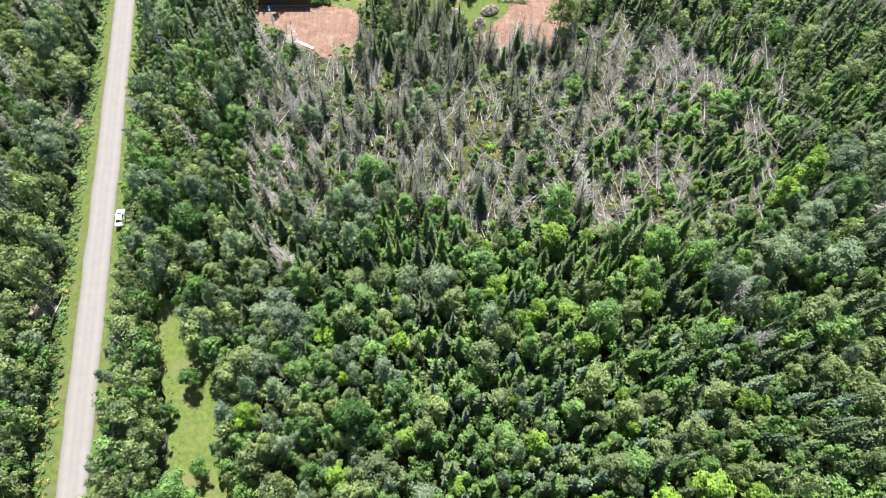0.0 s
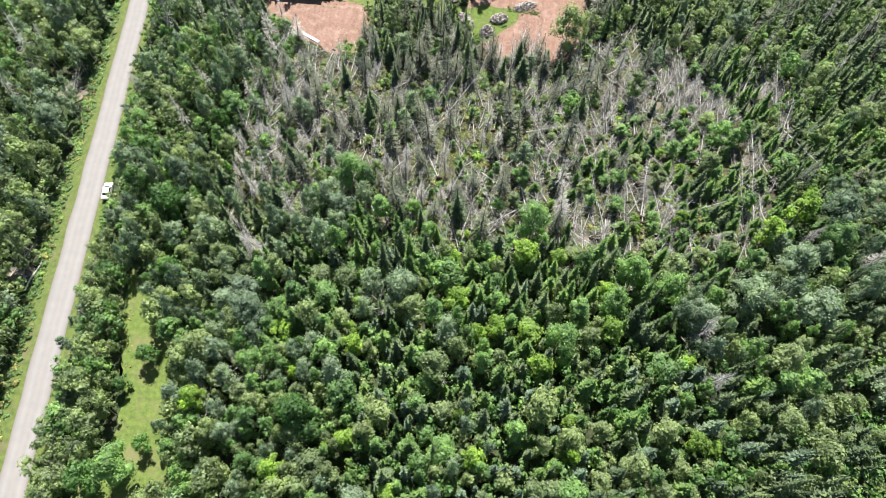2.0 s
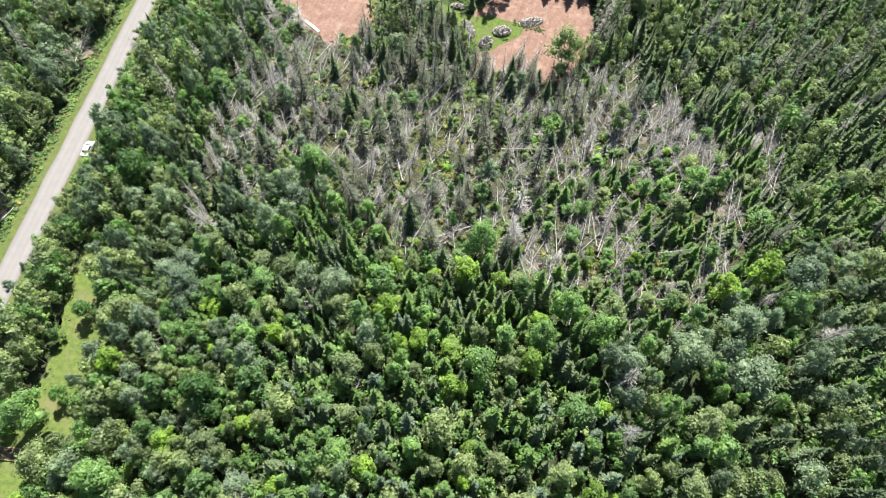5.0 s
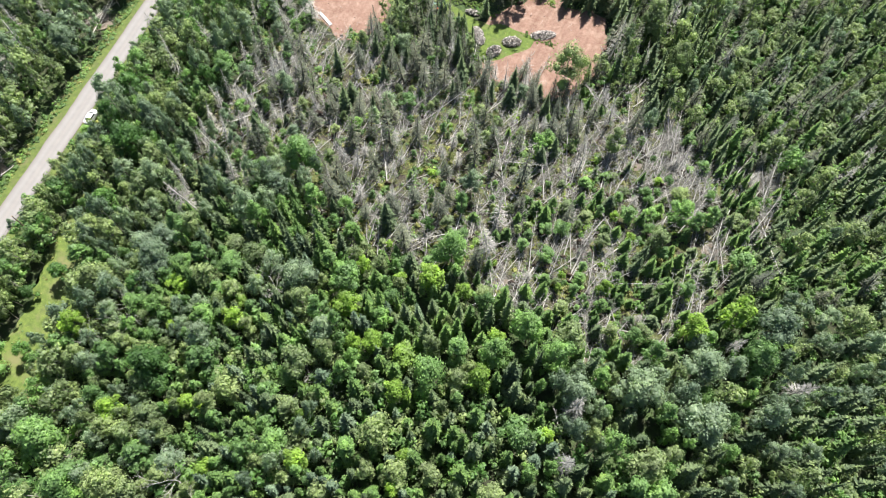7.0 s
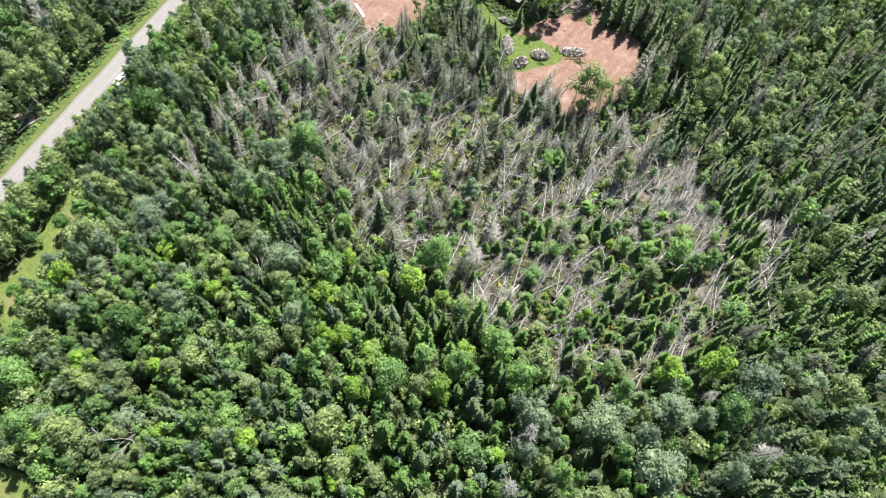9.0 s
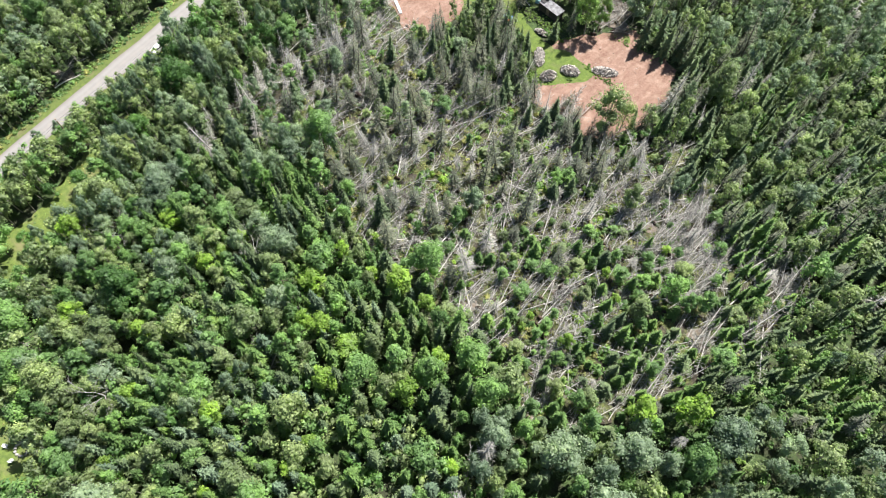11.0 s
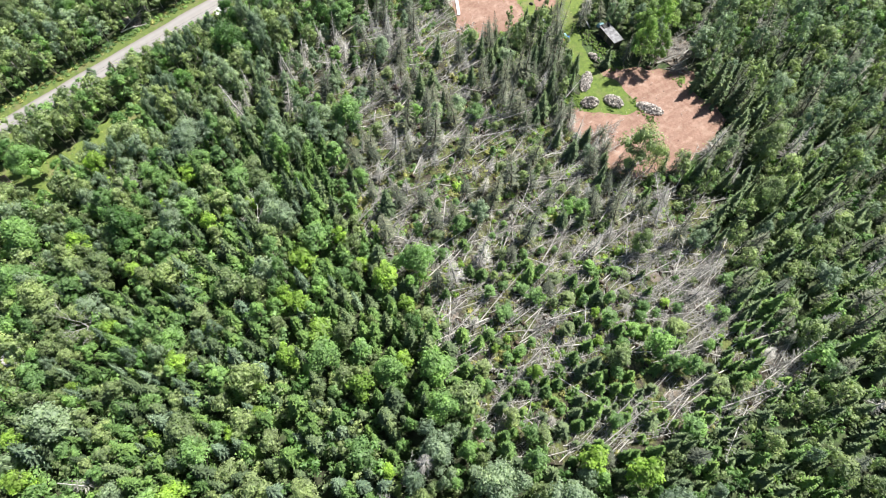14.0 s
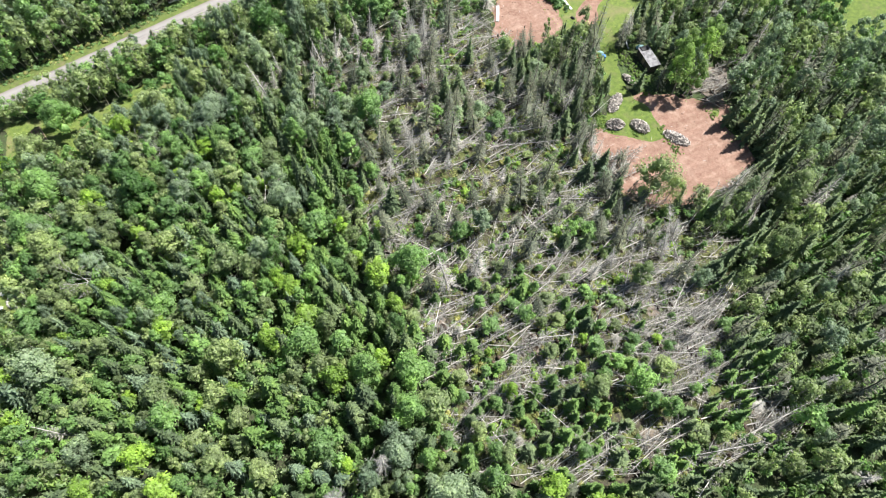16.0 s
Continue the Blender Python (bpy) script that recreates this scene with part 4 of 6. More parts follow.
def fill(tries, r_broad, r_needle, pack):
    for _ in range(tries):
        x, y = rnd.uniform(-130, 130), rnd.uniform(-28, 222)
        if not inside(x, y, VIEWED):
            continue
        d = road_distance(x, y)
        if -5.5 < d < 5.0:
            continue
        if in_windthrow(x, y) or slash(x, y):
            continue
        if any(math.hypot(x - a, y - b) < c for a, b, c in THIN):
            continue
        if d > 0 and noise.noise((x * 0.19, y * 0.19, 77)) < -0.42 and rnd.random() < 0.85:
            continue
        if -35 < x < -19.5 and 102 < y < 113:
            continue
        young = inside(x, y, REGROWTH)
        if young and noise.noise((x * 0.21, y * 0.21, 83)) < -0.27 and rnd.random() < 0.8:
            continue
        mix = dict(fir=7, green=1.5, olive=1, lime=0.3, spruce=4, grey=0.5) if young else stand_at(x, y)
        key = rnd.choices(list(mix), list(mix.values()))[0]
        r = rnd.uniform(*(r_broad if key in BROAD else r_needle)) * (1.2 if d < 0 else 0.9 if young else 1.0)
        if any(inside(x, y, p) or edge_distance(x, y, p) < (0.6 if p is LANE else 0.55) * r for p in OPEN):
            continue
        if d < 0 and -d - 4.9 < 0.6 * r or d > 0 and d - 4.0 < 0.9 * r or math.hypot(x + 66.5, y - 67.5) < 4.2 + r or math.hypot(x + 63.4, y - 62.6) < 3.4 + 0.6 * r or math.hypot(x + 2, y - 138.5) < 5.5 + 0.5 * r or math.hypot(x - 5, y - 125) < 3.2 + 0.5 * r or math.hypot(x + 7.5, y - 128.5) < 2.6 + 0.5 * r:
            continue
        if free(x, y, r, pack * (0.8 if low_canopy(x, y) else 1.0)):
            flat = 0.35 if low_canopy(x, y) else 1.0
            swell = 1.0 + flat * 0.5 * noise.noise((x * 0.11, y * 0.11, 71)) + flat * 0.25 * noise.noise((x * 0.31, y * 0.31, 73))
            plant(key, x, y, r, rnd.uniform(0.55, 0.8) if 0 < d < 10 else swell * rnd.uniform(0.85, 1.2) * (1.15 if y < 62 and key in ("fir", "spruce", "bluespruce") and x > -25 else 0.92 if y < 62 and x > -8 else 1.0) * (0.65 if young else 0.85 if x > 55 and y > 70 else 1.0))


fill(3600, (2.0, 3.3), (1.5, 2.4), 0.6)
fill(9000, (1.6, 2.4), (1.3, 1.9), 0.56)
fill(12000, (1.2, 1.7), (1.0, 1.3), 0.56)

# Among the thrown trees: standing dead ones, a few that live, low firs; thicker along the soil clearing and to the west.
def sprinkle(tries, keep, choices):
    for _ in range(tries):
        x, y = rnd.uniform(-48, 64), rnd.uniform(56, 129)
        if not in_windthrow(x, y) or not keep(x, y) or -35 < x < -19.5 and y > 102 or math.hypot(x - 4.5, y - 125) < 5.2 or math.hypot(x - 7.5, y - 120.5) < 3.6 or any(inside(x, y, p) for p in OPEN):
            continue
        if slash(x, y) and rnd.random() < 0.55:
            continue
        key, r0, r1, t0, t1, pack = rnd.choices([c[1:] for c in choices], [c[0] for c in choices])[0]
        r = rnd.uniform(r0, r1)
        if free(x, y, r, pack):
            plant(key, x, y, r, rnd.uniform(t0, t1) * (0.6 if math.hypot(x - 3, y - 119) < 7 else 1.0))


band = lambda x, y: (10 < x < 31 and y > 108) or (-24 < x < 8 and y > 104)
west = lambda x, y: x < -27
south = lambda x, y: (x - 25) * 0.6 - (y - 78) * 0.8 > 0
patchy = lambda x, y: noise.noise((x * 0.1, y * 0.1, 31)) > -0.05
sprinkle(2600, band, [(7, "rust", 1.2, 1.9, 0.8, 1.15, 0.72), (3, "spruce", 1.1, 1.7, 0.8, 1.1, 0.72), (2, "grey", 0.9, 1.4, 0.7, 1.1, 0.75), (1, "olive", 1.4, 2.2, 0.6, 0.9, 0.8)])
sprinkle(2400, west, [(2, "rust", 1.1, 2.1, 0.7, 1.1, 0.9), (4, "grey", 0.9, 1.5, 0.7, 1.1, 0.75), (3, "blue", 1.3, 2.3, 0.6, 0.99, 0.75), (1, "spruce", 1, 2, 0.7, 1.1, 0.8), (2, "green", 1.1, 2.3, 0.5, 0.88, 0.8)])
sprinkle(2500, lambda x, y: south(x, y) and patchy(x, y), [(3, "fir", 0.92, 2, 0.5, 0.99, 0.72), (3, "olive", 1, 2.3, 0.35, 0.6, 0.7), (3, "green", 1, 2.3, 0.35, 0.6, 0.7), (0.5, "lime", 0.9, 1.5, 0.4, 0.6, 1.0), (1, "grey", 0.9, 1.3, 0.5, 0.9, 1.2), (1, "blue", 1.1, 2.2, 0.5, 0.88, 1.0)])
sprinkle(1500, lambda x, y: patchy(x, y), [(2, "rust", 1.1, 1.9, 0.7, 1.1, 1.2), (3, "grey", 0.9, 1.4, 0.6, 1.0, 1.1), (2, "olive", 1, 2.1, 0.35, 0.6, 1.0), (1, "spruce", 1.4, 2.1, 0.6, 1.1, 1.0), (1, "fir", 0.8, 1.6, 0.45, 0.825, 1.0)])
grove = lambda x, y: noise.noise((x * 0.085, y * 0.085, 61)) > 0.18
sprinkle(2200, grove, [(3, "green", 1.4, 2.9, 0.5, 0.935, 0.66), (3, "rust", 1.3, 2.2, 0.8, 1.21, 0.7), (2, "blue", 1.4, 2.9, 0.5, 0.935, 0.7), (2, "spruce", 1.1, 2.2, 0.7, 1.21, 0.7), (1, "olive", 1.3, 2.5, 0.5, 0.88, 0.7), (1, "dark", 1.3, 2.3, 0.5, 0.88, 0.8)])
sprinkle(500, lambda x, y: True, [(3, "grey", 0.9, 1.4, 0.6, 1.0, 1.9), (2, "rust", 1.1, 2, 0.7, 1.1, 1.8), (2, "green", 0.92, 1.8, 0.4, 0.66, 1.6)])


sprinkle(1000, lambda x, y: noise.noise((x * 0.14, y * 0.14, 91)) > 0.0, [(3, "olive", 0.8, 1.5, 0.25, 0.45, 0.62), (2, "green", 0.8, 1.4, 0.25, 0.45, 0.62), (0.6, "spruce", 0.8, 1.3, 0.35, 0.7, 0.7), (0.6, "fir", 0.8, 1.3, 0.35, 0.6, 0.7)])


def tree_matrix(key, x, y, r, tall, turn, i):
    shape = KINDS[key]["shapes"][i]
    nat = {"olive": 3.0, "green": 3.1, "dark": 3.2, "blue": 3.6, "lime": 2.8, "birch": 2.7, "spruce": 2.15, "fir": 2.15, "bluespruce": 2.1, "grey": 1.5, "rust": 1.6}.get(key, 5.0)
    s = r / nat
    sz = (0.58 + 0.48 * s if key in BROAD or "_big" in key else 0.5 + 0.56 * s) * tall
    tip = 0.15 if key in ("rust", "grey") else 0.04
    lean = Euler((tip * math.sin(turn * 3), tip * math.cos(turn * 5), turn))
    return Matrix.LocRotScale((x, y, -0.1), lean, (s, s, sz))


MAX_THINGS = 230
by_kind = {}
for tr in trees:
    by_kind.setdefault(tr[0], []).append(tr)
for key, rows in by_kind.items():
    K = KINDS[key]
    rows.sort(key=lambda t: math.hypot(t[1] - 15, t[2] - 62))
    first = [None] * len(K["shapes"])
    rest = Geo()
    for n, (_, x, y, r, tall) in enumerate(rows):
        i, turn = rnd.randrange(len(K["shapes"])), rnd.uniform(0, 6.283)
        m = tree_matrix(key, x, y, r, tall, turn, i)
        if n < MAX_THINGS:
            if first[i] is None:
                trunk, crown = K["shapes"][i]
                ob = thing(K["name"], K["label"], "tree", K["name"].replace("_", " ") + "s of the wood")
                piece("trunk", trunk, K["bark"], ob, smooth=True)
                piece("crown", crown, K["leaf"], ob, smooth=True)
                ob.matrix_basis = m
                first[i] = ob
            else:
                c = first[i].copy()
                scene.collection.objects.link(c)
                c.matrix_basis = m
                for o in first[i].children:
                    k = o.copy()
                    scene.collection.objects.link(k)
                    k.parent = c
        else:
            pool = SMALL[key] if key in SMALL and r < 1.75 else FAR[key] if key in FAR else K["shapes"]
            trunk, crown = pool[n % len(pool)]
            rest.join(crown, m, 0)
            rest.join(trunk, m, 1)
    if rest.n:
        tagged(new(K["name"] + "_woods", rest.mesh(K["name"] + "_woods", [WOODS_LEAF[K["leaf"].name], K["bark"]], True)), "further woods of the kind: " + K["label"], "trees", kind="stuff")

# ---- thrown trees ----
FALLEN = [fallen(s, h) for s, h in ((201, 10.0), (202, 12.5), (203, 11.0), (204, 8.5), (205, 14.0))]
templates = [None] * 5
spots = []
for _ in range(4000):
    x, y = rnd.uniform(-47, 81), rnd.uniform(56, 126)
    if not (in_windthrow(x, y) or inside(x, y, REGROWTH) and rnd.random() < 0.6) or len(spots) >= 262:
        continue
    if any((a - x) ** 2 + (b - y) ** 2 < 2.2 for a, b in spots):
        continue
    spots.append((x, y))
for _ in range(400):
    x, y = rnd.uniform(40, 64), rnd.uniform(94, 117)
    if slash(x, y) and len(spots) < 292 and all((a - x) ** 2 + (b - y) ** 2 > 1.6 for a, b in spots):
        spots.append((x, y))
spots += [(-87, 90), (-85, 93), (-84, 88), (-76, 45), (-78, 47), (76, 109), (78, 110), (70, 88), (71.5, 90), (14.5, 32.5), (8.3, 29.8), (75, 66), (55.5, 38.5), (7.5, 144.5), (9.4, 147.0), (6.4, 148.2), (8.2, 150.5), (10.6, 151.8), (6.0, 152.6), (11.8, 148.5)]
for n, (x, y) in enumerate(spots):
    i = rnd.randrange(5)
    turn = rnd.gauss(-0.06, 0.36) + (math.pi if rnd.random() < 0.12 else 0)
    if rnd.random() < 0.15:
        turn = rnd.uniform(0, 6.28)
    m = Matrix.LocRotScale((x + math.sin(turn) * 3, y - math.cos(turn) * 3, -0.1), Euler((rnd.uniform(0.0, 0.3), rnd.uniform(-0.4, 0.4), turn)), [rnd.uniform(0.85, 1.2)] * 3)
    if templates[i] is None:
        stem, boughs, plate = FALLEN[i]
        ob = thing("fallen_spruce", "wind-thrown grey spruce with bare boughs and torn roots", "fallen tree", "wind-thrown spruces")
        piece("stem", stem, DEAD_WOOD, ob, smooth=True)
        piece("bough_spray", boughs, LEAF["grey"], ob)
        piece("root_plate", plate, SOIL_ROOT, ob, "upturned root plate with dark soil")
        ob.matrix_basis = m
        templates[i] = ob
    else:
        c = templates[i].copy()
        scene.collection.objects.link(c)
        c.matrix_basis = m
        for o in templates[i].children:
            k = o.copy()
            scene.collection.objects.link(k)
            k.parent = c

# ---- undergrowth ----
BUSH = [bush(s, 0.7, 30, 0.17) for s in (301, 302, 303, 304)]
low = Geo()
for _ in range(14500):
    x, y = rnd.uniform(-110, 95), rnd.uniform(-10, 130)
    in_wind = inside(x, y, WINDTHROW) or inside(x, y, REGROWTH)
    if not in_wind or any(inside(x, y, p) for p in OPEN):
        continue
    dense = noise.noise((x * 0.16, y * 0.16, 3))
    if dense < -0.1 and rnd.random() < 0.7:
        continue
    s = rnd.uniform(0.45, 1.25) * (1.0 + 1.5 * max(0, dense))
    k = rnd.choice((0, 0, 1, 1, 2, 3)) if dense > -0.05 else rnd.choice((0, 1, 1, 2, 4))
    low.join(BUSH[rnd.randrange(4)], Matrix.LocRotScale((x, y, -0.1), Euler((0, 0, rnd.uniform(0, 6.28))), (s, s, s * rnd.uniform(0.7, 1.1))), k)
for i in range(760):
    y = -20 + i * 0.225
    for d0, d1 in ((4.0, 5.6), (-7.2, -5.0), (-6.2, -4.2)):
        d, s = rnd.uniform(d0, d1), rnd.choice((0.25, 0.35, 0.45, 0.6, 0.9)) * rnd.uniform(0.8, 1.2)
        low.join(BUSH[rnd.randrange(4)], Matrix.LocRotScale((ROAD_AT(y) + d / 0.986, y, -0.1), Euler((0, 0, rnd.uniform(0, 6.28))), (s * rnd.uniform(0.8, 1.6), s, s * rnd.uniform(0.4, 0.9))), rnd.choice((0, 0, 1, 2, 2)))
tagged(new("undergrowth", low.mesh("undergrowth", [WOODS_LEAF[LEAF[k].name] for k in ("shrub", "straw", "green", "lime", "olive")])), "low leafy shrubs and pale weeds on the forest floor", "shrubs", kind="stuff")

thicket = Geo()
SAPLING = [sapling(s) for s in (311, 312, 313, 314)]
for i in range(92):
    for j in range(92):
        x, y = -122 + i * 2.6 + rnd.uniform(-1.1, 1.1), -22 + j * 2.6 + rnd.uniform(-1.1, 1.1)
        d = road_distance(x, y)
        if -6.5 < d < 5.0 or not inside(x, y, VIEWED) or inside(x, y, WINDTHROW) or inside(x, y, REGROWTH) or math.hypot(x + 3.5, y - 139) < 6:
            continue
        if any(inside(x, y, p) or edge_distance(x, y, p) < 1.0 for p in OPEN) or any(math.hypot(x - a, y - b) < c * 0.8 for a, b, c in THIN):
            continue
        if not free(x, y, 0.4, 0.42):
            continue
        s = rnd.uniform(0.6, 1.2) * (1.15 if y < 42 else 0.85)
        thicket.join(SAPLING[rnd.randrange(4)], Matrix.LocRotScale((x, y, -0.1), Euler((0, 0, rnd.uniform(0, 6.28))), (s, s, s * rnd.uniform(0.8, 1.15))), rnd.choice((0, 0, 1, 1, 2, 3)))
tagged(new("thicket", thicket.mesh("thicket", [WOODS_LEAF[LEAF[k].name] for k in ("green", "olive", "shrub", "dark")])), "leafy saplings and shrubs under the trees", "shrubs", kind="stuff")

tufts = Geo()
for shade, count in ((0, 9000), (1, 7000)):
    base, tip, wid = [], [], []
    while len(base) < count:
        x, y = rnd.uniform(-48, 66), rnd.uniform(56, 128)
        if not inside(x, y, WINDTHROW) or any(inside(x, y, p) for p in OPEN) or noise.noise((x * 0.2, y * 0.2, 51 + 8 * shade)) < -0.05:
            continue
        for _ in range(3):
            a, ln = rnd.uniform(0, 6.28), rnd.uniform(0.3, 0.95)
            base.append((x, y, -0.1)), tip.append((x + ln * math.cos(a), y + ln * math.sin(a), rnd.uniform(0.15, 0.5))), wid.append(rnd.uniform(0.05, 0.12))
    kites(tufts, base, tip, np.array(wid), shade)
tagged(new("weed_tufts", tufts.mesh("weed_tufts", [LEAF["straw"], LEAF["shrub"]])), "tufts of straw-coloured grass and green weeds", "weeds", kind="stuff")

tangle = Geo()
LIGHT = [fallen(s, h, False, 34) for s, h in ((211, 9.0), (212, 11.0), (213, 12.5), (214, 8.0))]
for _ in range(1450):
    x, y = rnd.uniform(-47, 81), rnd.uniform(56, 128)
    if not (in_windthrow(x, y) or inside(x, y, REGROWTH)) or noise.noise((x * 0.09, y * 0.09, 5)) < -0.2 or any(inside(x, y, p) for p in OPEN):
        continue
    stem, boughs, plate = LIGHT[rnd.randrange(4)]
    turn = rnd.gauss(-0.06, 0.42)
    k = rnd.uniform(0.5, 0.95)
    m = Matrix.LocRotScale((x + math.sin(turn) * 2, y - math.cos(turn) * 2, -0.05), Euler((rnd.uniform(0, 0.3), rnd.uniform(-0.4, 0.4), turn)), (k, k, k))
    tangle.join(stem, m, 0)
    tangle.join(boughs, m, 1)
tagged(new("windthrow_tangle", tangle.mesh("windthrow_tangle", [DEAD_WOOD, LEAF["grey"]])), "tangle of smaller grey stems thrown by the wind", "fallen trees", kind="stuff")

litter = Geo()
base, tip = [], []
for _ in range(5200):
    x, y = rnd.uniform(-47, 66), rnd.uniform(57, 128)
    if not inside(x, y, WINDTHROW) or noise.noise((x * 0.25, y * 0.25, 41)) < 0.0:
        continue
    a, ln = rnd.gauss(1.5, 0.7), rnd.uniform(0.5, 2.6)
    z = rnd.uniform(0.0, 0.5)
    base.append((x, y, z)), tip.append((x + ln * math.cos(a), y + ln * math.sin(a), z + rnd.uniform(-0.1, 0.5)))
kites(litter, base, tip, np.array([rnd.uniform(0.025, 0.06) for _ in base]), fold=0.6)
tagged(new("broken_branches", litter.mesh("broken_branches", [LEAF["grey"]])), "grey broken branches strewn over the ground", "branches", kind="stuff")

# ---- firewood ----
def firewood(name, x, y, turn, length, width, height, count, label, seed):
    ob = thing(name, label, "firewood pile", "firewood piles")
    rs = random.Random(seed)
    bark_, ends = Geo(), Geo()
    for _ in range(count):
        u, w = rs.uniform(-1, 1), rs.uniform(-1, 1)
        if u * u + w * w > 1:
            continue
        top = height * (1 - 0.75 * (u * u + w * w)) * rs.uniform(0.55, 1.0)
        c = np.array((u * length / 2, w * width / 2, max(0.1, top)))
        a, p = rs.uniform(0, 6.28), rs.uniform(-0.5, 0.5)
        d = np.array((math.cos(a) * math.cos(p), math.sin(a) * math.cos(p), math.sin(p))) * rs.uniform(0.2, 0.34)
        r = rs.uniform(0.07, 0.14)
        tube(bark_, [c - d, c + d], [r, r * 0.9], 5, 0 if rs.random() < 0.55 else 1, True)
        tube(ends, [c - d * 1.02, c - d * 0.98], [r * 0.8, r * 0.95], 5, 0, False)
        tube(ends, [c + d * 1.005, c + d * 1.02], [r * 0.85, r * 0.3], 5, 0, True)
    k = 14
    mound = Geo()
    rim = [(0.47 * length * math.cos(i * 6.283 / k), 0.47 * width * math.sin(i * 6.283 / k), 0.0) for i in range(k)] + [(0.25 * length * math.cos(i * 6.283 / k), 0.25 * width * math.sin(i * 6.283 / k), height * 0.55) for i in range(k)] + [(0, 0, height * 0.62)]
    mound.add(rim, [(i, (i + 1) % k, k + (i + 1) % k, k + i) for i in range(k)], [(k + i, k + (i + 1) % k, 2 * k) for i in range(k)])
    tagged(piece("pile_body", bark_, [LOG_BARK, LOG_END], ob, "tumbled split logs"), kind="stuff")
    tagged(piece("sawn_face", ends, LOG_END, ob, "pale sawn ends"), kind="stuff")
    piece("heart", mound, LOG_BARK, ob)
    ob.matrix_basis = pose(x, y, 0.05, 0, 0, turn)
    return ob


firewood("firewood_pile", 9.1, 122.6, 65, 4.1, 3.0, 1.9, 400, "heap of split grey firewood beside green weeds", 1)
firewood("firewood_pile", 3.6, 126.2, 128, 6.4, 2.6, 1.1, 420, "long low heap of weathered split firewood", 2)
firewood("firewood_pile", 11.9, 127.4, 25, 4.6, 3.0, 1.8, 380, "peaked heap of split firewood on the grass", 3)
firewood("firewood_pile", 18.1, 132.9, 30, 6.4, 2.9, 1.0, 420, "wide low heap of split firewood beside red soil", 4)
firewood("firewood_pile", -1.0, 133.1, 10, 3.8, 1.6, 0.9, 210, "small heap of split firewood near the shed", 5)

# weeds round the piles
weeds = Geo()
for cx, cy, n, s0 in ((6.4, 120.2, 130, 1.9), (16.4, 131.6, 70, 1.7), (20.6, 131.0, 30, 1.2), (13.0, 125.6, 16, 1.2), (24, 146, 20, 2.2), (-22, 113, 40, 3.5), (-40, 132, 30, 3.0), (-6.4, 136.2, 90, 2.4), (-1.4, 136.4, 90, 2.6), (2.4, 134.6, 50, 2.0), (-9.6, 138.2, 50, 1.8), (15.6, 144.4, 22, 1.6)):
    for _ in range(n):
        x, y, s = cx + rnd.gauss(0, s0 * 0.8), cy + rnd.gauss(0, s0 * 0.45), rnd.uniform(0.2, 0.6)
        weeds.join(BUSH[rnd.randrange(4)], Matrix.LocRotScale((x, y, 0.0), Euler((0, 0, rnd.uniform(0, 6.28))), (s, s, s * 0.7)), 0)
tagged(new("weeds", weeds.mesh("weeds", [LEAF["sward"]])), "rank green weeds beside the piles and tracks", "weeds", kind="stuff")


# ---- brush heaps ----
def brush_heap(x, y, turn, length, width, height, seed):
    ob = thing("brush_heap", "heap of dead grey brush and pulled trees", "brush heap", "brush heaps")
    rs = np.random.RandomState(seed)
    g, st = Geo(), Geo()
    n = int(60 + 9 * length * width)
    u = rs.normal(size=(n, 3)) * (length / 5, width / 5, height / 4) + (0, 0, height * 0.45)
    u[:, 2] = np.abs(u[:, 2])
    d = rs.normal(size=(n, 3)) * (1.1, 0.6, 0.4)
    kites(g, u, u + d, rs.uniform(0.03, 0.08, n), fold=0.5)
    for i in range(16):
        c = np.array((rs.normal() * length / 5, rs.normal() * width / 6, rs.uniform(0.3, height)))
        e = c + (rs.uniform(1.5, 3.5) * rs.choice((-1, 1)), rs.normal() * 0.8, rs.normal() * 0.4)
        tube(st, [c, (c + e) / 2 + (0, 0, 0.1), e], [0.11, 0.08, 0.03], 5)
    piece("twig_mass", g, BRUSH_TWIGS, ob)
    tagged(piece("stem_mass", st, BRUSH_WOOD, ob), kind="stuff")
    ob.matrix_basis = pose(x, y, 0, 0, 0, turn)


brush_heap(8.4, 149.6, 80, 13.0, 6.6, 2.1, 1)
brush_heap(13.5, 146.5, 50, 5.0, 3.0, 1.3, 2)
brush_heap(11.0, 187.5, 20, 8.0, 4.0, 1.6, 3)
brush_heap(-86.0, 91.5, 70, 7.0, 4.0, 1.2, 4)
brush_heap(-77.0, 45.5, 80, 4.5, 2.4, 1.0, 5)


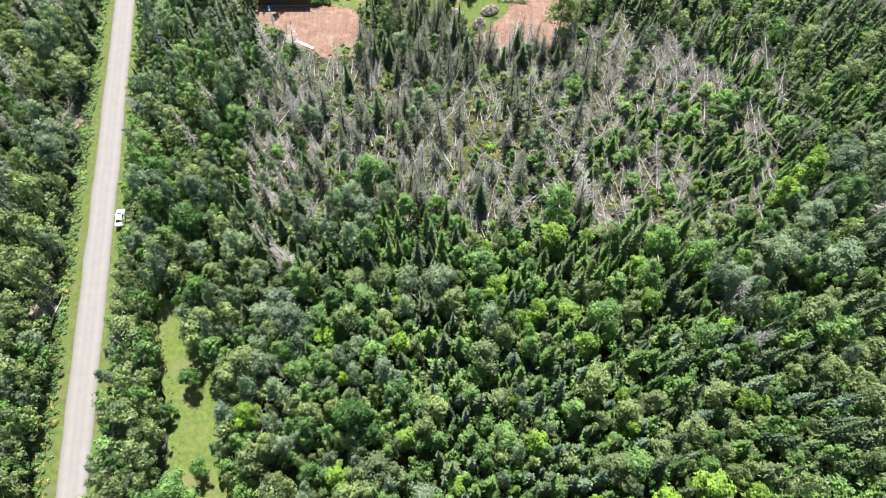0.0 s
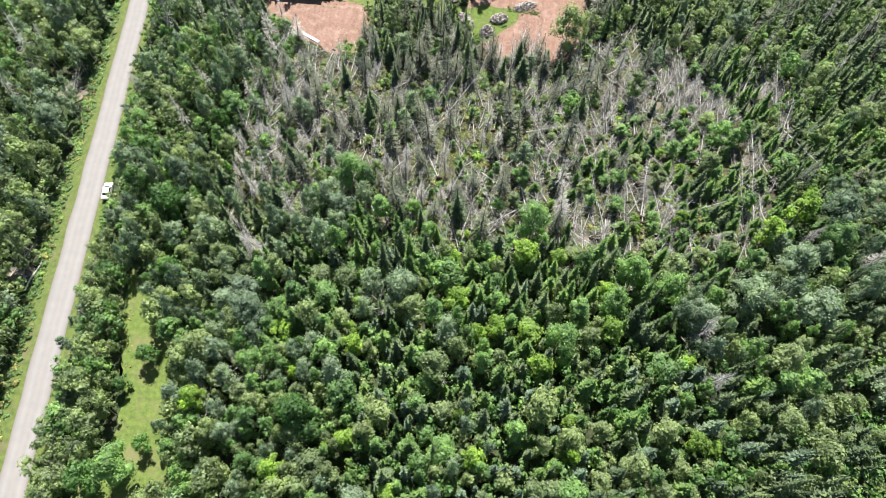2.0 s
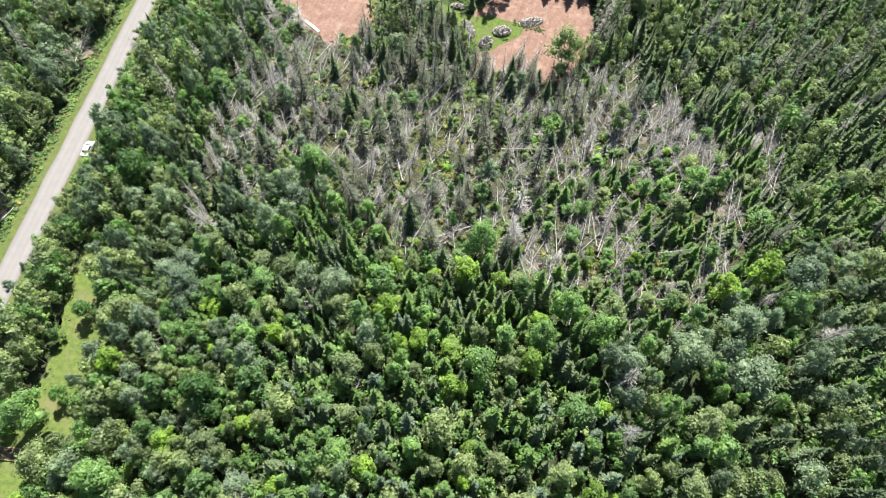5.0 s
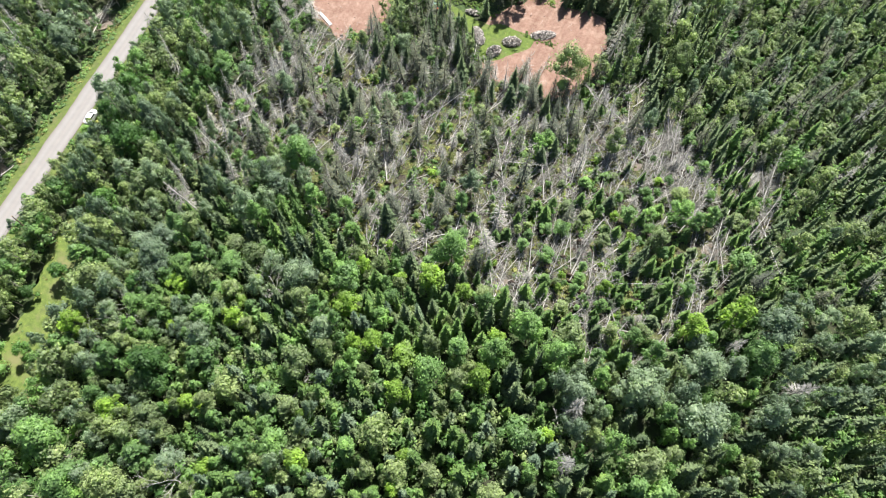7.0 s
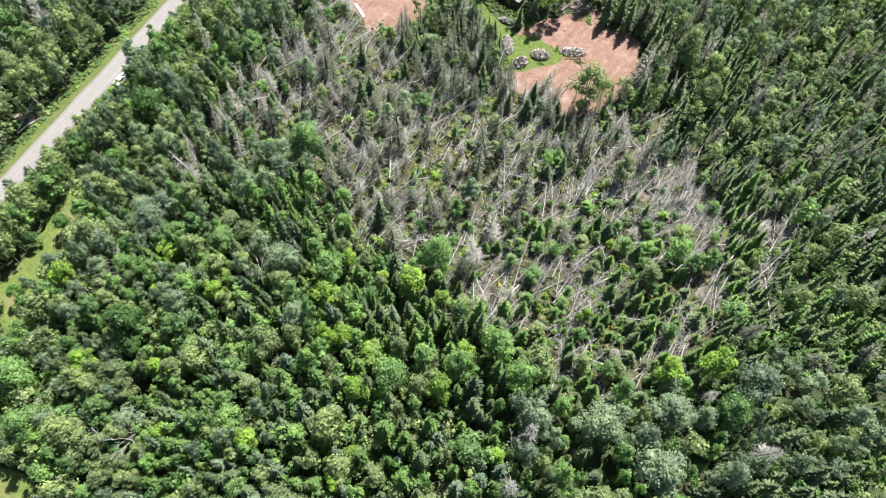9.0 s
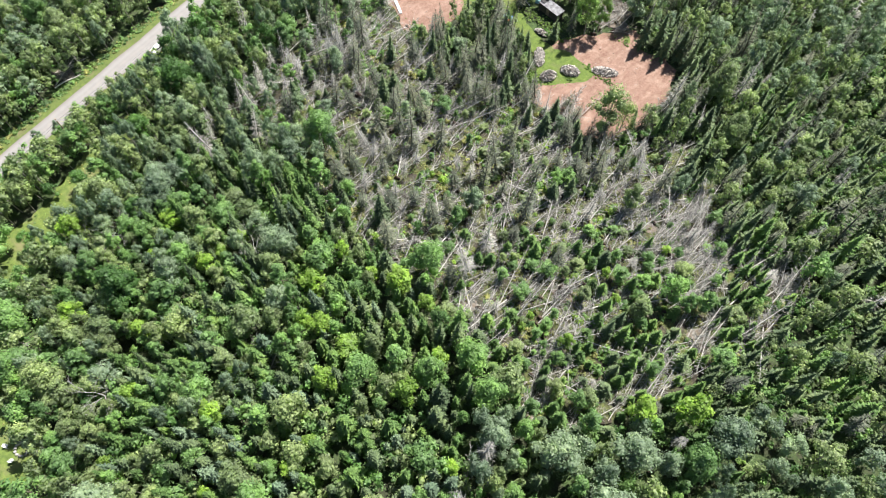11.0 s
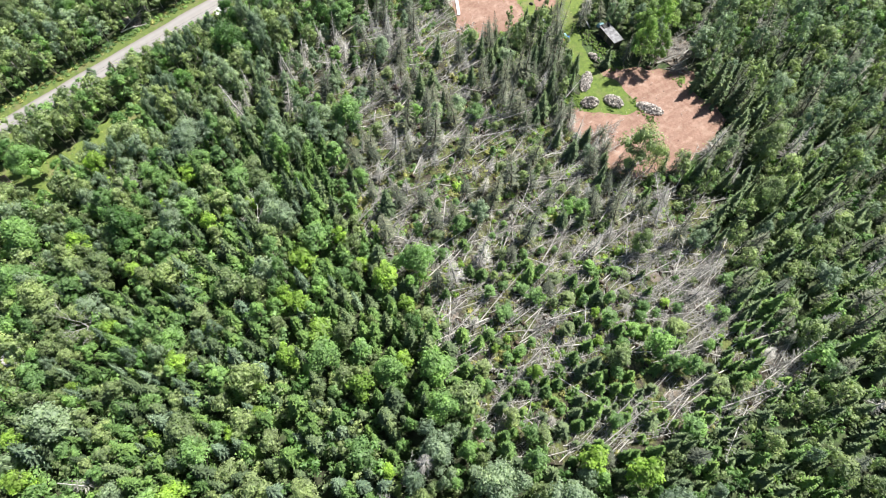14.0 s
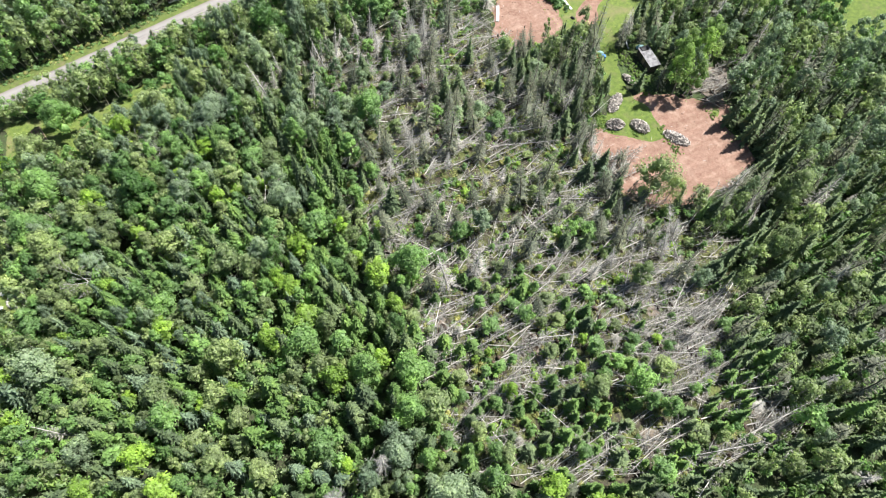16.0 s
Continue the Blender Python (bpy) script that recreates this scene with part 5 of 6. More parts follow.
# ---- shed ----
def shed():
    ob = thing("shed", "small dark board shed with a weathered grey roof", "shed")
    L, W, H = 6.0, 2.3, 2.3
    for i in range(13):
        x0 = -L / 2 + i * L / 13
        for s in (-1, 1):
            part("wall_board", box(x0 + 0.01, x0 + L / 13 - 0.01, s * W / 2 - 0.02, s * W / 2 + 0.02, 0.1, H), SHED_AND_SHADE_WALL, ob)
    for s in (-1, 1):
        part("end_wall", box(s * L / 2 - 0.03, s * L / 2 + 0.03, -W / 2 + 0.03, W / 2 - 0.03, 0.1, H), SHED_AND_SHADE_WALL, ob, bevel=0.01)
    part("door", box(-0.6, 0.4, -W / 2 - 0.06, -W / 2 - 0.025, 0.15, 2.0), PLANK, ob, "weathered plank door", bevel=0.01)
    roof = part("roof", box(-L / 2 - 0.25, L / 2 + 0.25, -W / 2 - 0.3, W / 2 + 0.3, H, H + 0.07), TIN, ob, "pale weathered roof with dark stains", bevel=0.015)
    for i in range(6):
        x0 = -L / 2 - 0.22 + i * 1.075
        part("roof_sheet", box(x0, x0 + 1.02, -W / 2 - 0.28, W / 2 + 0.28, H + 0.075, H + 0.1), TIN, roof)
    part("roof_tarp", box(-L / 2 - 0.1, -L / 2 + 1.2, -0.9, 0.9, H + 0.11, H + 0.3), BLACK, roof, "black sheet weighed down on the roof", bevel=0.06)
    ob.matrix_basis = pose(-3.7, 140.0, 0.02, 0, 2, -6)


shed()


def plank_thing(name, label, category, x, y, turn, l, w, h, mat, z=0.06):
    ob = thing(name, label, category)
    part("board", box(-l / 2, l / 2, -w / 2, w / 2, 0.06, 0.06 + h), mat, ob, bevel=min(0.03, h * 0.2))
    for s in (-0.35, 0.35):
        part("bearer", box(s * l - 0.06, s * l + 0.06, -w / 2 + 0.04, w / 2 - 0.04, 0, 0.06), PLANK, ob)
    ob.matrix_basis = pose(x, y, z, 0, 0, turn)


plank_thing("white_beam", "long white beam lying on bearers at the yard's edge", "beam", -34.2, 115.7, -29, 5.6, 0.75, 0.22, WHITE)
plank_thing("white_board", "white board lying in grass beyond the yard", "board", -29.2, 133.3, 0, 4.0, 0.6, 0.18, WHITE)
plank_thing("pale_plank", "pale plank leaning near the shed", "plank", -10.8, 139.2, -20, 3.2, 0.4, 0.12, WHITE)


# ---- small things by the grass strip ----
def barrow(x, y, turn):
    ob = thing("garden_tractor", "blue and orange garden tractor parked under trees", "tractor")
    part("hood", box(0.1, 1.0, -0.35, 0.35, 0.4, 0.95), BLUE, ob, "blue engine hood", bevel=0.08)
    part("deck", box(-1.0, 0.2, -0.5, 0.5, 0.35, 0.55), ORANGE, ob, "orange rear body", bevel=0.06)
    part("seat", box(-0.65, -0.2, -0.25, 0.25, 0.56, 0.75), BLACK, ob, bevel=0.05)
    part("seat_back", box(-0.75, -0.62, -0.25, 0.25, 0.75, 1.15), BLACK, ob, bevel=0.05)
    part("steering_column", rod((0.05, 0, 0.6), (-0.1, 0, 1.05), 0.03, 0.03), BLACK, ob)
    for sx, r in ((-0.7, 0.36), (0.75, 0.26)):
        for sy in (-1, 1):
            wh = part("wheel", rod((sx, sy * 0.5, r), (sx, sy * 0.68, r), r, r, 14), TYRE, ob, bevel=0.03)
            part("hub", rod((sx, sy * 0.6, r), (sx, sy * 0.7, r), r * 0.4, r * 0.4, 10), WHITE, wh)
    ob.matrix_basis = pose(x, y, 0.06, 0, 0, turn) @ Matrix.Diagonal((1.15, 1.15, 1.15, 1))


barrow(-9.8, 130.8, 55)


def tarp_heap(name, label, x, y, r, h, mat, seed):
    bm = bmesh.new()
    bmesh.ops.create_icosphere(bm, subdivisions=3, radius=1)
    for v in bm.verts:
        k = 1 + 0.25 * noise.noise(v.co * 1.7 + Vector((seed, 0, 0)))
        v.co = Vector((v.co.x * r * k, v.co.y * r * 0.7 * k, max(-0.02, v.co.z * h * k)))
    ob = thing(name, label, "tarpaulin")
    part("sheet", bm, mat, ob)
    ob.matrix_basis = pose(x, y, 0.03, 0, 0, seed * 40)


tarp_heap("covered_heap", "heap under a crumpled pale blue tarpaulin", -11.2, 131.6, 0.9, 0.7, TURQ, 1)
tarp_heap("covered_heap", "heap under a blue and white tarpaulin near the shed", -8.6, 141.6, 1.0, 0.7, TURQ, 2)
tarp_heap("white_sack", "white sack lying on the grass", -10.9, 130.0, 0.5, 0.35, WHITE, 3)
tarp_heap("white_sack", "white sack lying beside the dirt track", -17.8, 130.8, 0.6, 0.4, WHITE, 7)
plank_thing("pale_plank", "pale plank lying at the edge of the track", "plank", -19.6, 134.4, 40, 1.8, 0.5, 0.12, PLANK)
tarp_heap("white_sack", "white sack lying near the plank", -11.8, 138.2, 0.45, 0.3, WHITE, 4)
tarp_heap("black_box", "small black crate at the edge of the track", -24.5, 132.0, 0.6, 0.5, BLACK, 5)


# ---- house at the yard ----
def house():
    ob = thing("house", "low dark-boarded house with a brown roof", "house")
    x0, x1, y0, y1, H = -47.0, -34.4, 129.6, 138.5, 2.7
    cx, cy = (x0 + x1) / 2, (y0 + y1) / 2
    loc = lambda *a: box(a[0] - cx, a[1] - cx, a[2] - cy, a[3] - cy, a[4], a[5])
    part("foundation", loc(x0 + 0.05, x1 - 0.05, y0 + 0.05, y1 - 0.05, -0.1, 0.35), plain("concrete", (0.35, 0.34, 0.32), 0.9), ob)
    n = 14
    wall_s = part("wall", loc(x0, x1, y0, y0 + 0.2, 0.35, H), BROWN, ob)
    # Front boards take a darker colour that stands in for the wall's shade.
    for i in range(n):
        z = 0.38 + i * (H - 0.4) / n
        part("siding_board", loc(x0 - 0.02, x1 + 0.02, y0 - 0.03, y0 + 0.002, z, z + 0.15), SHED_AND_SHADE_WALL, wall_s)
    for a in ((x0, x1, y1 - 0.2, y1), (x0, x0 + 0.2, y0 + 0.2, y1 - 0.2), (x1 - 0.2, x1, y0 + 0.2, y1 - 0.2)):
        part("wall", loc(*a, 0.35, H), BROWN, ob)
    bm = bmesh.new()
    for s in (-1, 1):
        a = [bm.verts.new((x, s * (4.45 + 0.5), H - 0.12)) for x in (x0 - cx - 0.4, x1 - cx + 0.4)] + [bm.verts.new((x, 0, H + 2.0)) for x in (x1 - cx + 0.4, x0 - cx - 0.4)]
        f = bm.faces.new(a)
        ex = bmesh.ops.extrude_face_region(bm, geom=[f])
        bmesh.ops.translate(bm, verts=[e for e in ex["geom"] if isinstance(e, bmesh.types.BMVert)], vec=(0, 0, 0.16))
    bmesh.ops.recalc_face_normals(bm, faces=bm.faces[:])
    part("roof", bm, ROOF, ob, "brown shingle roof")
    for s in (-1, 1):
        bm = bmesh.new()
        x = s * ((x1 - x0) / 2 - 0.1)
        bm.faces.new([bm.verts.new(v) for v in ((x, -4.45, H), (x, 4.45, H), (x, 0, H + 1.8))])
        ex = bmesh.ops.extrude_face_region(bm, geom=bm.faces[:])
        bmesh.ops.translate(bm, verts=[e for e in ex["geom"] if isinstance(e, bmesh.types.BMVert)], vec=(-s * 0.1, 0, 0))
        part("gable", bm, BROWN, ob)
    ob.matrix_basis = pose(cx, cy, 0.0)


house()


def hedge(x, y, n, sx, sy, size, key, name, label):
    g = Geo()
    rs = random.Random(int(x * 7 + y))
    for _ in range(n):
        s = size * rs.uniform(0.6, 1.3)
        g.join(BUSH[rs.randrange(4)], Matrix.LocRotScale((rs.uniform(-sx, sx), rs.uniform(-sy, sy), 0), Euler((0, 0, rs.uniform(0, 6.28))), (s, s, s)), 0)
    ob = thing(name, label, "bush")
    piece("foliage", g, LEAF[key], ob)
    ob.matrix_basis = pose(x, y, 0)


hedge(-31.5, 130.5, 16, 2.2, 1.0, 1.5, "dark", "garden_bush", "clump of dark green bushes beside the house")
hedge(-52.0, 128.5, 14, 2.5, 1.5, 1.4, "shrub", "garden_bush", "bright green bushes at the yard's corner")
hedge(-29.0, 131.8, 14, 2.0, 1.2, 1.2, "green", "garden_bush", "leafy bushes around a white board")
tarp_heap("blue_barrel_cover", "blue plastic cover against the house wall", -44.3, 128.6, 0.8, 0.8, BLUE, 6)


# ---- parked car ----
def car():
    ob = thing("parked_car", "white parked car half under roadside branches", "car")
    prof = [(-2.25, 0.45), (-2.3, 0.85), (-2.15, 1.05), (-1.5, 1.12), (-0.95, 1.5), (0.45, 1.52), (1.15, 1.08), (2.1, 0.92), (2.3, 0.7), (2.3, 0.4), (1.9, 0.32), (-1.9, 0.32)]
    bm = bmesh.new()
    left = [bm.verts.new((-(0.9 if z < 1.2 else 0.68), y, z)) for y, z in prof]
    right = [bm.verts.new(((0.9 if z < 1.2 else 0.68), y, z)) for y, z in prof]
    bm.faces.new(left)
    bm.faces.new(right[::-1])
    for i in range(len(prof)):
        j = (i + 1) % len(prof)
        bm.faces.new((left[j], left[i], right[i], right[j]))
    bmesh.ops.recalc_face_normals(bm, faces=bm.faces[:])
    part("body", bm, CAR_WHITE, ob, bevel=0.05)
    q = lambda pts: bm_face(pts)

    def bm_face(pts):
        b = bmesh.new()
        f = b.faces.new([b.verts.new(p) for p in pts])
        ex = bmesh.ops.extrude_face_region(b, geom=[f])
        n = f.normal.copy() if f.normal.length else Vector((0, 0, 1))
        f.normal_update()
        bmesh.ops.translate(b, verts=[e for e in ex["geom"] if isinstance(e, bmesh.types.BMVert)], vec=f.normal * 0.015)
        bmesh.ops.recalc_face_normals(b, faces=b.faces[:])
        return b
    part("rear_window", q([(-0.6, -1.46, 1.17), (0.6, -1.46, 1.17), (0.56, -0.99, 1.5), (-0.56, -0.99, 1.5)]), GLASS, ob, "dark rear window")
    part("windscreen", q([(0.64, 1.1, 1.13), (-0.64, 1.1, 1.13), (-0.58, 0.5, 1.51), (0.58, 0.5, 1.51)]), GLASS, ob, "dark windscreen")
    for s in (-1, 1):
        part("side_window", q([(s * 0.9, -1.2, 1.18), (s * 0.9, 0.85, 1.18), (s * 0.72, 0.42, 1.47), (s * 0.72, -0.9, 1.47)][::s]), GLASS, ob)
        part("headlight", box(s * 0.66 - 0.16, s * 0.66 + 0.16, 2.24, 2.33, 0.62, 0.78), WHITE, ob, bevel=0.02)
        part("tail_light", box(s * 0.7 - 0.14, s * 0.7 + 0.14, -2.34, -2.26, 0.78, 0.95), ORANGE, ob, bevel=0.02)
        part("mirror", box(s * 1.0 - 0.09, s * 1.0 + 0.09, 0.72, 0.86, 1.08, 1.2), CAR_WHITE, ob, bevel=0.03)
        for y in (-1.38, 1.42):
            wh = part("wheel", rod((s * 0.7, y, 0.33), (s * 0.92, y, 0.33), 0.33, 0.33, 18), TYRE, ob)
            part("rim", rod((s * 0.9, y, 0.33), (s * 0.935, y, 0.33), 0.21, 0.19, 14), CHROME, wh)
    ob.matrix_basis = pose(-66.85, 65.6, 0.13, 0, 0, 9.6) @ Matrix.Diagonal((0.93, 0.93, 0.95, 1))


car()


# ---- garden bed on the lane ----
def garden(x, y, turn, l, w, seed):
    ob = thing("garden_bed", "wood-edged garden bed with bare soil rows", "garden bed", "garden beds on the lane")
    part("soil", box(-l, l, -w, w, 0.0, 0.14), BED_SOIL, ob, "bare reddish soil")
    for a in ((-l - 0.15, l + 0.15, -w - 0.15, -w), (-l - 0.15, l + 0.15, w, w + 0.15), (-l - 0.15, -l, -w, w), (l, l + 0.15, -w, w)):
        part("edge_board", box(*a, 0.0, 0.28), PLANK, ob, bevel=0.015)
    for i in range(3):
        g = Geo()
        for j in range(int(l * 3.2)):
            g.join(BUSH[(i + j) % 4], Matrix.LocRotScale((-l + 0.3 + j * 0.58, (i - 1) * w * 0.62, 0.08), Euler((0, 0, j * 1.3 + seed)), [0.2 + 0.09 * ((j * 7 + i + seed) % 3)] * 3))
        piece("seedling_row", g, LEAF["sward"] if i != 1 else LEAF["straw"], ob)
    ob.matrix_basis = pose(x, y, 0.05, 0, 0, turn)


garden(-45.5, 4.5, 12, 2.3, 0.95, 1)
garden(-42.0, 5.6, 28, 1.2, 0.75, 2)


def stone_ring(x, y):
    ob = thing("stone_ring", "ring of grey field stones on the lawn", "fire ring")
    rs = random.Random(8)
    for i in range(13):
        a = i * 6.283 / 13
        bm = bmesh.new()
        bmesh.ops.create_icosphere(bm, subdivisions=2, radius=rs.uniform(0.22, 0.34))
        for v in bm.verts:
            v.co *= 1 + 0.3 * noise.noise(v.co * 3 + Vector((i, 0, 0)))
        bmesh.ops.translate(bm, verts=bm.verts[:], vec=(1.3 * math.cos(a), 1.0 * math.sin(a), 0.12))
        part("stone", bm, STONE, ob)
    ob.matrix_basis = pose(x, y, 0.05)


STONE = plain("field_stone", (0.4, 0.38, 0.35), 0.9, grain=4.0)
stone_ring(-6.2, -6.9)


def lawn_chair(x, y, turn):
    ob = thing("lawn_chair", "white plastic lawn chair on the grass by the fire ring", "chair", "chairs by the fire ring")
    part("seat", box(-0.27, 0.27, -0.26, 0.26, 0.38, 0.43), WHITE, ob, bevel=0.015)
    back = box(-0.27, 0.27, -0.03, 0.03, 0.0, 0.6)
    bmesh.ops.transform(back, matrix=pose(0, 0.25, 0.42, -16), verts=back.verts[:])
    part("backrest", back, WHITE, ob, bevel=0.02)
    for sx in (-1, 1):
        part("armrest", box(sx * 0.3 - 0.04, sx * 0.3 + 0.04, -0.26, 0.3, 0.62, 0.66), WHITE, ob, bevel=0.012)
        for sy in (-1, 1):
            part("leg", rod((sx * 0.3, sy * 0.28, 0), (sx * 0.29, sy * 0.22, 0.62), 0.03, 0.025, 6), WHITE, ob)
    ob.matrix_basis = pose(x, y, 0.05, 0, 0, turn)


for x, y, turn in ((-9.1, -6.9, 65), (-8.5, -8.3, 120), (-5.6, -8.9, 190)):
    lawn_chair(x, y, turn)


# ---- power line by the road ----
def power_line():
    ys = (-38.0, 36.0, 112.0, 190.0)
    for y in ys:
        ob = thing("utility_pole", "weathered wooden utility pole beside the road", "utility pole", "poles along the road")
        part("post", rod((0, 0, -0.3), (0, 0, 9.0), 0.16, 0.11, 10), PLANK, ob)
        for s in (0.0, 0.6):
            part("insulator", rod((0.16, 0, 8.5 - s), (0.3, 0, 8.55 - s), 0.05, 0.03, 8), WHITE, ob)
        ob.matrix_basis = pose(ROAD_AT(y) + 9.5, y, 0)
    for s in (0.0, 0.6):
        w = thing("power_wire", "thin dark power wire strung between poles", "wire", "wires along the road")
        g = Geo()
        for y0, y1 in zip(ys, ys[1:]):
            pts = []
            for i in range(13):
                k = i / 12
                y = y0 + (y1 - y0) * k
                pts.append((ROAD_AT(y) + 9.8, y, 8.55 - s - 4 * 0.9 * k * (1 - k)))
            tube(g, pts, [0.022] * 13, 4)
        piece("cable", g, WIRE, w)


power_line()


# ---- bleached bare trees ----
def bare_tree(x, y, h, turn, lean, seed):
    ob = thing("bare_tree", "bleached bare tree with forked dead limbs", "dead tree", "bare trees in the wood")
    rs = np.random.RandomState(seed)
    stem, limbs = Geo(), Geo()
    top = np.array((lean * h, 0.0, h * 0.55))
    tube(stem, [(0, 0, -0.2), top * 0.5 + (0.1, 0, 0), top], [0.16, 0.13, 0.09], 7)

    def fork(g, a, d, ln, r, depth):
        mid = a + d * ln * 0.5 + rs.normal(scale=0.06 * ln, size=3)
        e = a + d * ln + rs.normal(scale=0.05 * ln, size=3)
        tube(g, [a, mid, e], [r, r * 0.8, r * 0.5], 5)
        if depth:
            for _ in range(3):
                nd = d + rs.normal(scale=0.5, size=3)
                nd[2] = abs(nd[2]) * 0.8 + 0.15
                fork(g, e if rs.rand() < 0.6 else mid, nd / np.linalg.norm(nd), ln * rs.uniform(0.55, 0.8), r * 0.55, depth - 1)
    for i in range(5):
        a = i * 1.26 + rs.uniform(-0.3, 0.3)
        d = np.array((math.cos(a) * 0.75, math.sin(a) * 0.75, rs.uniform(0.5, 1.1)))
        fork(limbs, top * rs.uniform(0.7, 1.0), d / np.linalg.norm(d), h * 0.26, 0.075, 3)
    piece("trunk", stem, BLEACHED, ob, smooth=True)
    piece("limb_crown", limbs, BLEACHED, ob)
    ob.matrix_basis = pose(x, y, 0, 0, 0, turn)


def fallen_trunk(x, y, turn, length, label):
    ob = thing("fallen_tree", label, "fallen tree")
    rs = np.random.RandomState(9)
    g, b = Geo(), Geo()
    tube(g, [(0, i * length / 5, 0.55 + 0.25 * math.sin(i)) for i in range(6)], [0.17, 0.16, 0.15, 0.13, 0.1, 0.05], 7)
    for i in range(9):
        s = length * (0.25 + 0.08 * i)
        tube(b, [(0, s, 0.6), (rs.uniform(-0.5, 0.5), s + 0.3, 0.9), (rs.uniform(-0.8, 0.8), s + 0.6, 1.0)], [0.03, 0.02, 0.01], 4)
    piece("stem", g, DEAD_WOOD, ob, smooth=True)
    tagged(piece("branch_stub", b, DEAD_WOOD, ob), kind="stuff")
    ob.matrix_basis = pose(x, y, 0, 0, 0, turn)


fallen_trunk(-74.4, 41.6, -4, 6.5, "pale fallen trunk lying beside the road verge")
BARE_TREES = [(-1.6, 9.0, 10.5), (-25.7, 28.1, 10.0), (-3.4, 44.6, 8.5), (-31.0, 24.0, 8.0)]
BLEACHED = wood("bleached_wood", (0.42, 0.41, 0.39), 0.7)
for n, (x, y, h) in enumerate(BARE_TREES):
    bare_tree(x, y, h, n * 77, 0.08 + 0.03 * (n % 3), 500 + n)


# ---- root pits ----
def root_pit(x, y, turn, size, seed):
    ob = thing("root_pit", "upturned root plate above a dark soil pit", "root plate", "root plates of thrown trees")
    rs = np.random.RandomState(seed)
    k = 18
    a = np.arange(k) * 6.283 / k
    rr = size * rs.uniform(0.75, 1.1, k)
    front = np.stack([rr * np.cos(a), rs.uniform(-0.12, 0.12, k), 0.1 + np.maximum(rr * np.sin(a) * 0.8 + size * 0.55, -0.1)], 1)
    back = front * (0.85, 1, 0.9) + (0, -0.45, 0)
    g = Geo()
    g.add(np.concatenate([front, back, [(0, 0.35, size * 0.6), (0, -0.7, size * 0.55)]]), [(i, (i + 1) % k, k + (i + 1) % k, k + i) for i in range(k)],
          [(i, 2 * k, (i + 1) % k) for i in range(k)] + [(k + i, k + (i + 1) % k, 2 * k + 1) for i in range(k)])
    piece("plate", g, SOIL_ROOT, ob, "dark reddish soil held by roots")
    r = Geo()
    for i in range(22):
        t = rs.uniform(0, 6.283)
        c = np.array((0.6 * size * math.cos(t), 0.1, size * 0.6 + 0.5 * size * math.sin(t)))
        e = c + (0.7 * size * math.cos(t), rs.uniform(-0.5, 0.3), max(-c[2] + 0.1, 0.6 * size * math.sin(t)))
        tube(r, [c, (c + e) / 2 + rs.normal(scale=0.1, size=3), e], [0.05, 0.035, 0.01], 4)
    tagged(piece("root_fan", r, DEAD_WOOD, ob), kind="stuff")
    p = Geo()
    w = [(size * 1.1 * math.cos(t), -1.2 + size * 0.7 * math.sin(t), 0.1) for t in a] + [(0.5 * size * math.cos(t), -1.2 + 0.3 * size * math.sin(t), 0.075) for t in a]
    p.add(w + [(0, -1.2, 0.07)], [(i, (i + 1) % k, k + (i + 1) % k, k + i) for i in range(k)], [(k + i, k + (i + 1) % k, 2 * k) for i in range(k)])
    piece("pit", p, SOIL_ROOT, ob)
    ob.matrix_basis = pose(x, y, 0, 0, 0, turn)


for n, (x, y, turn, size) in enumerate(((45.2, 80.6, 20, 1.5), (56.5, 100.8, -10, 1.6), (52.0, 73.0, 25, 1.2), (62.0, 96.0, 30, 1.1), (36.0, 66.5, 15, 1.2), (15.0, 84.0, -20, 1.2), (-20.0, 88.0, 10, 1.2), (30.0, 96.0, 35, 1.1))):
    root_pit(x, y, turn, size, 600 + n)

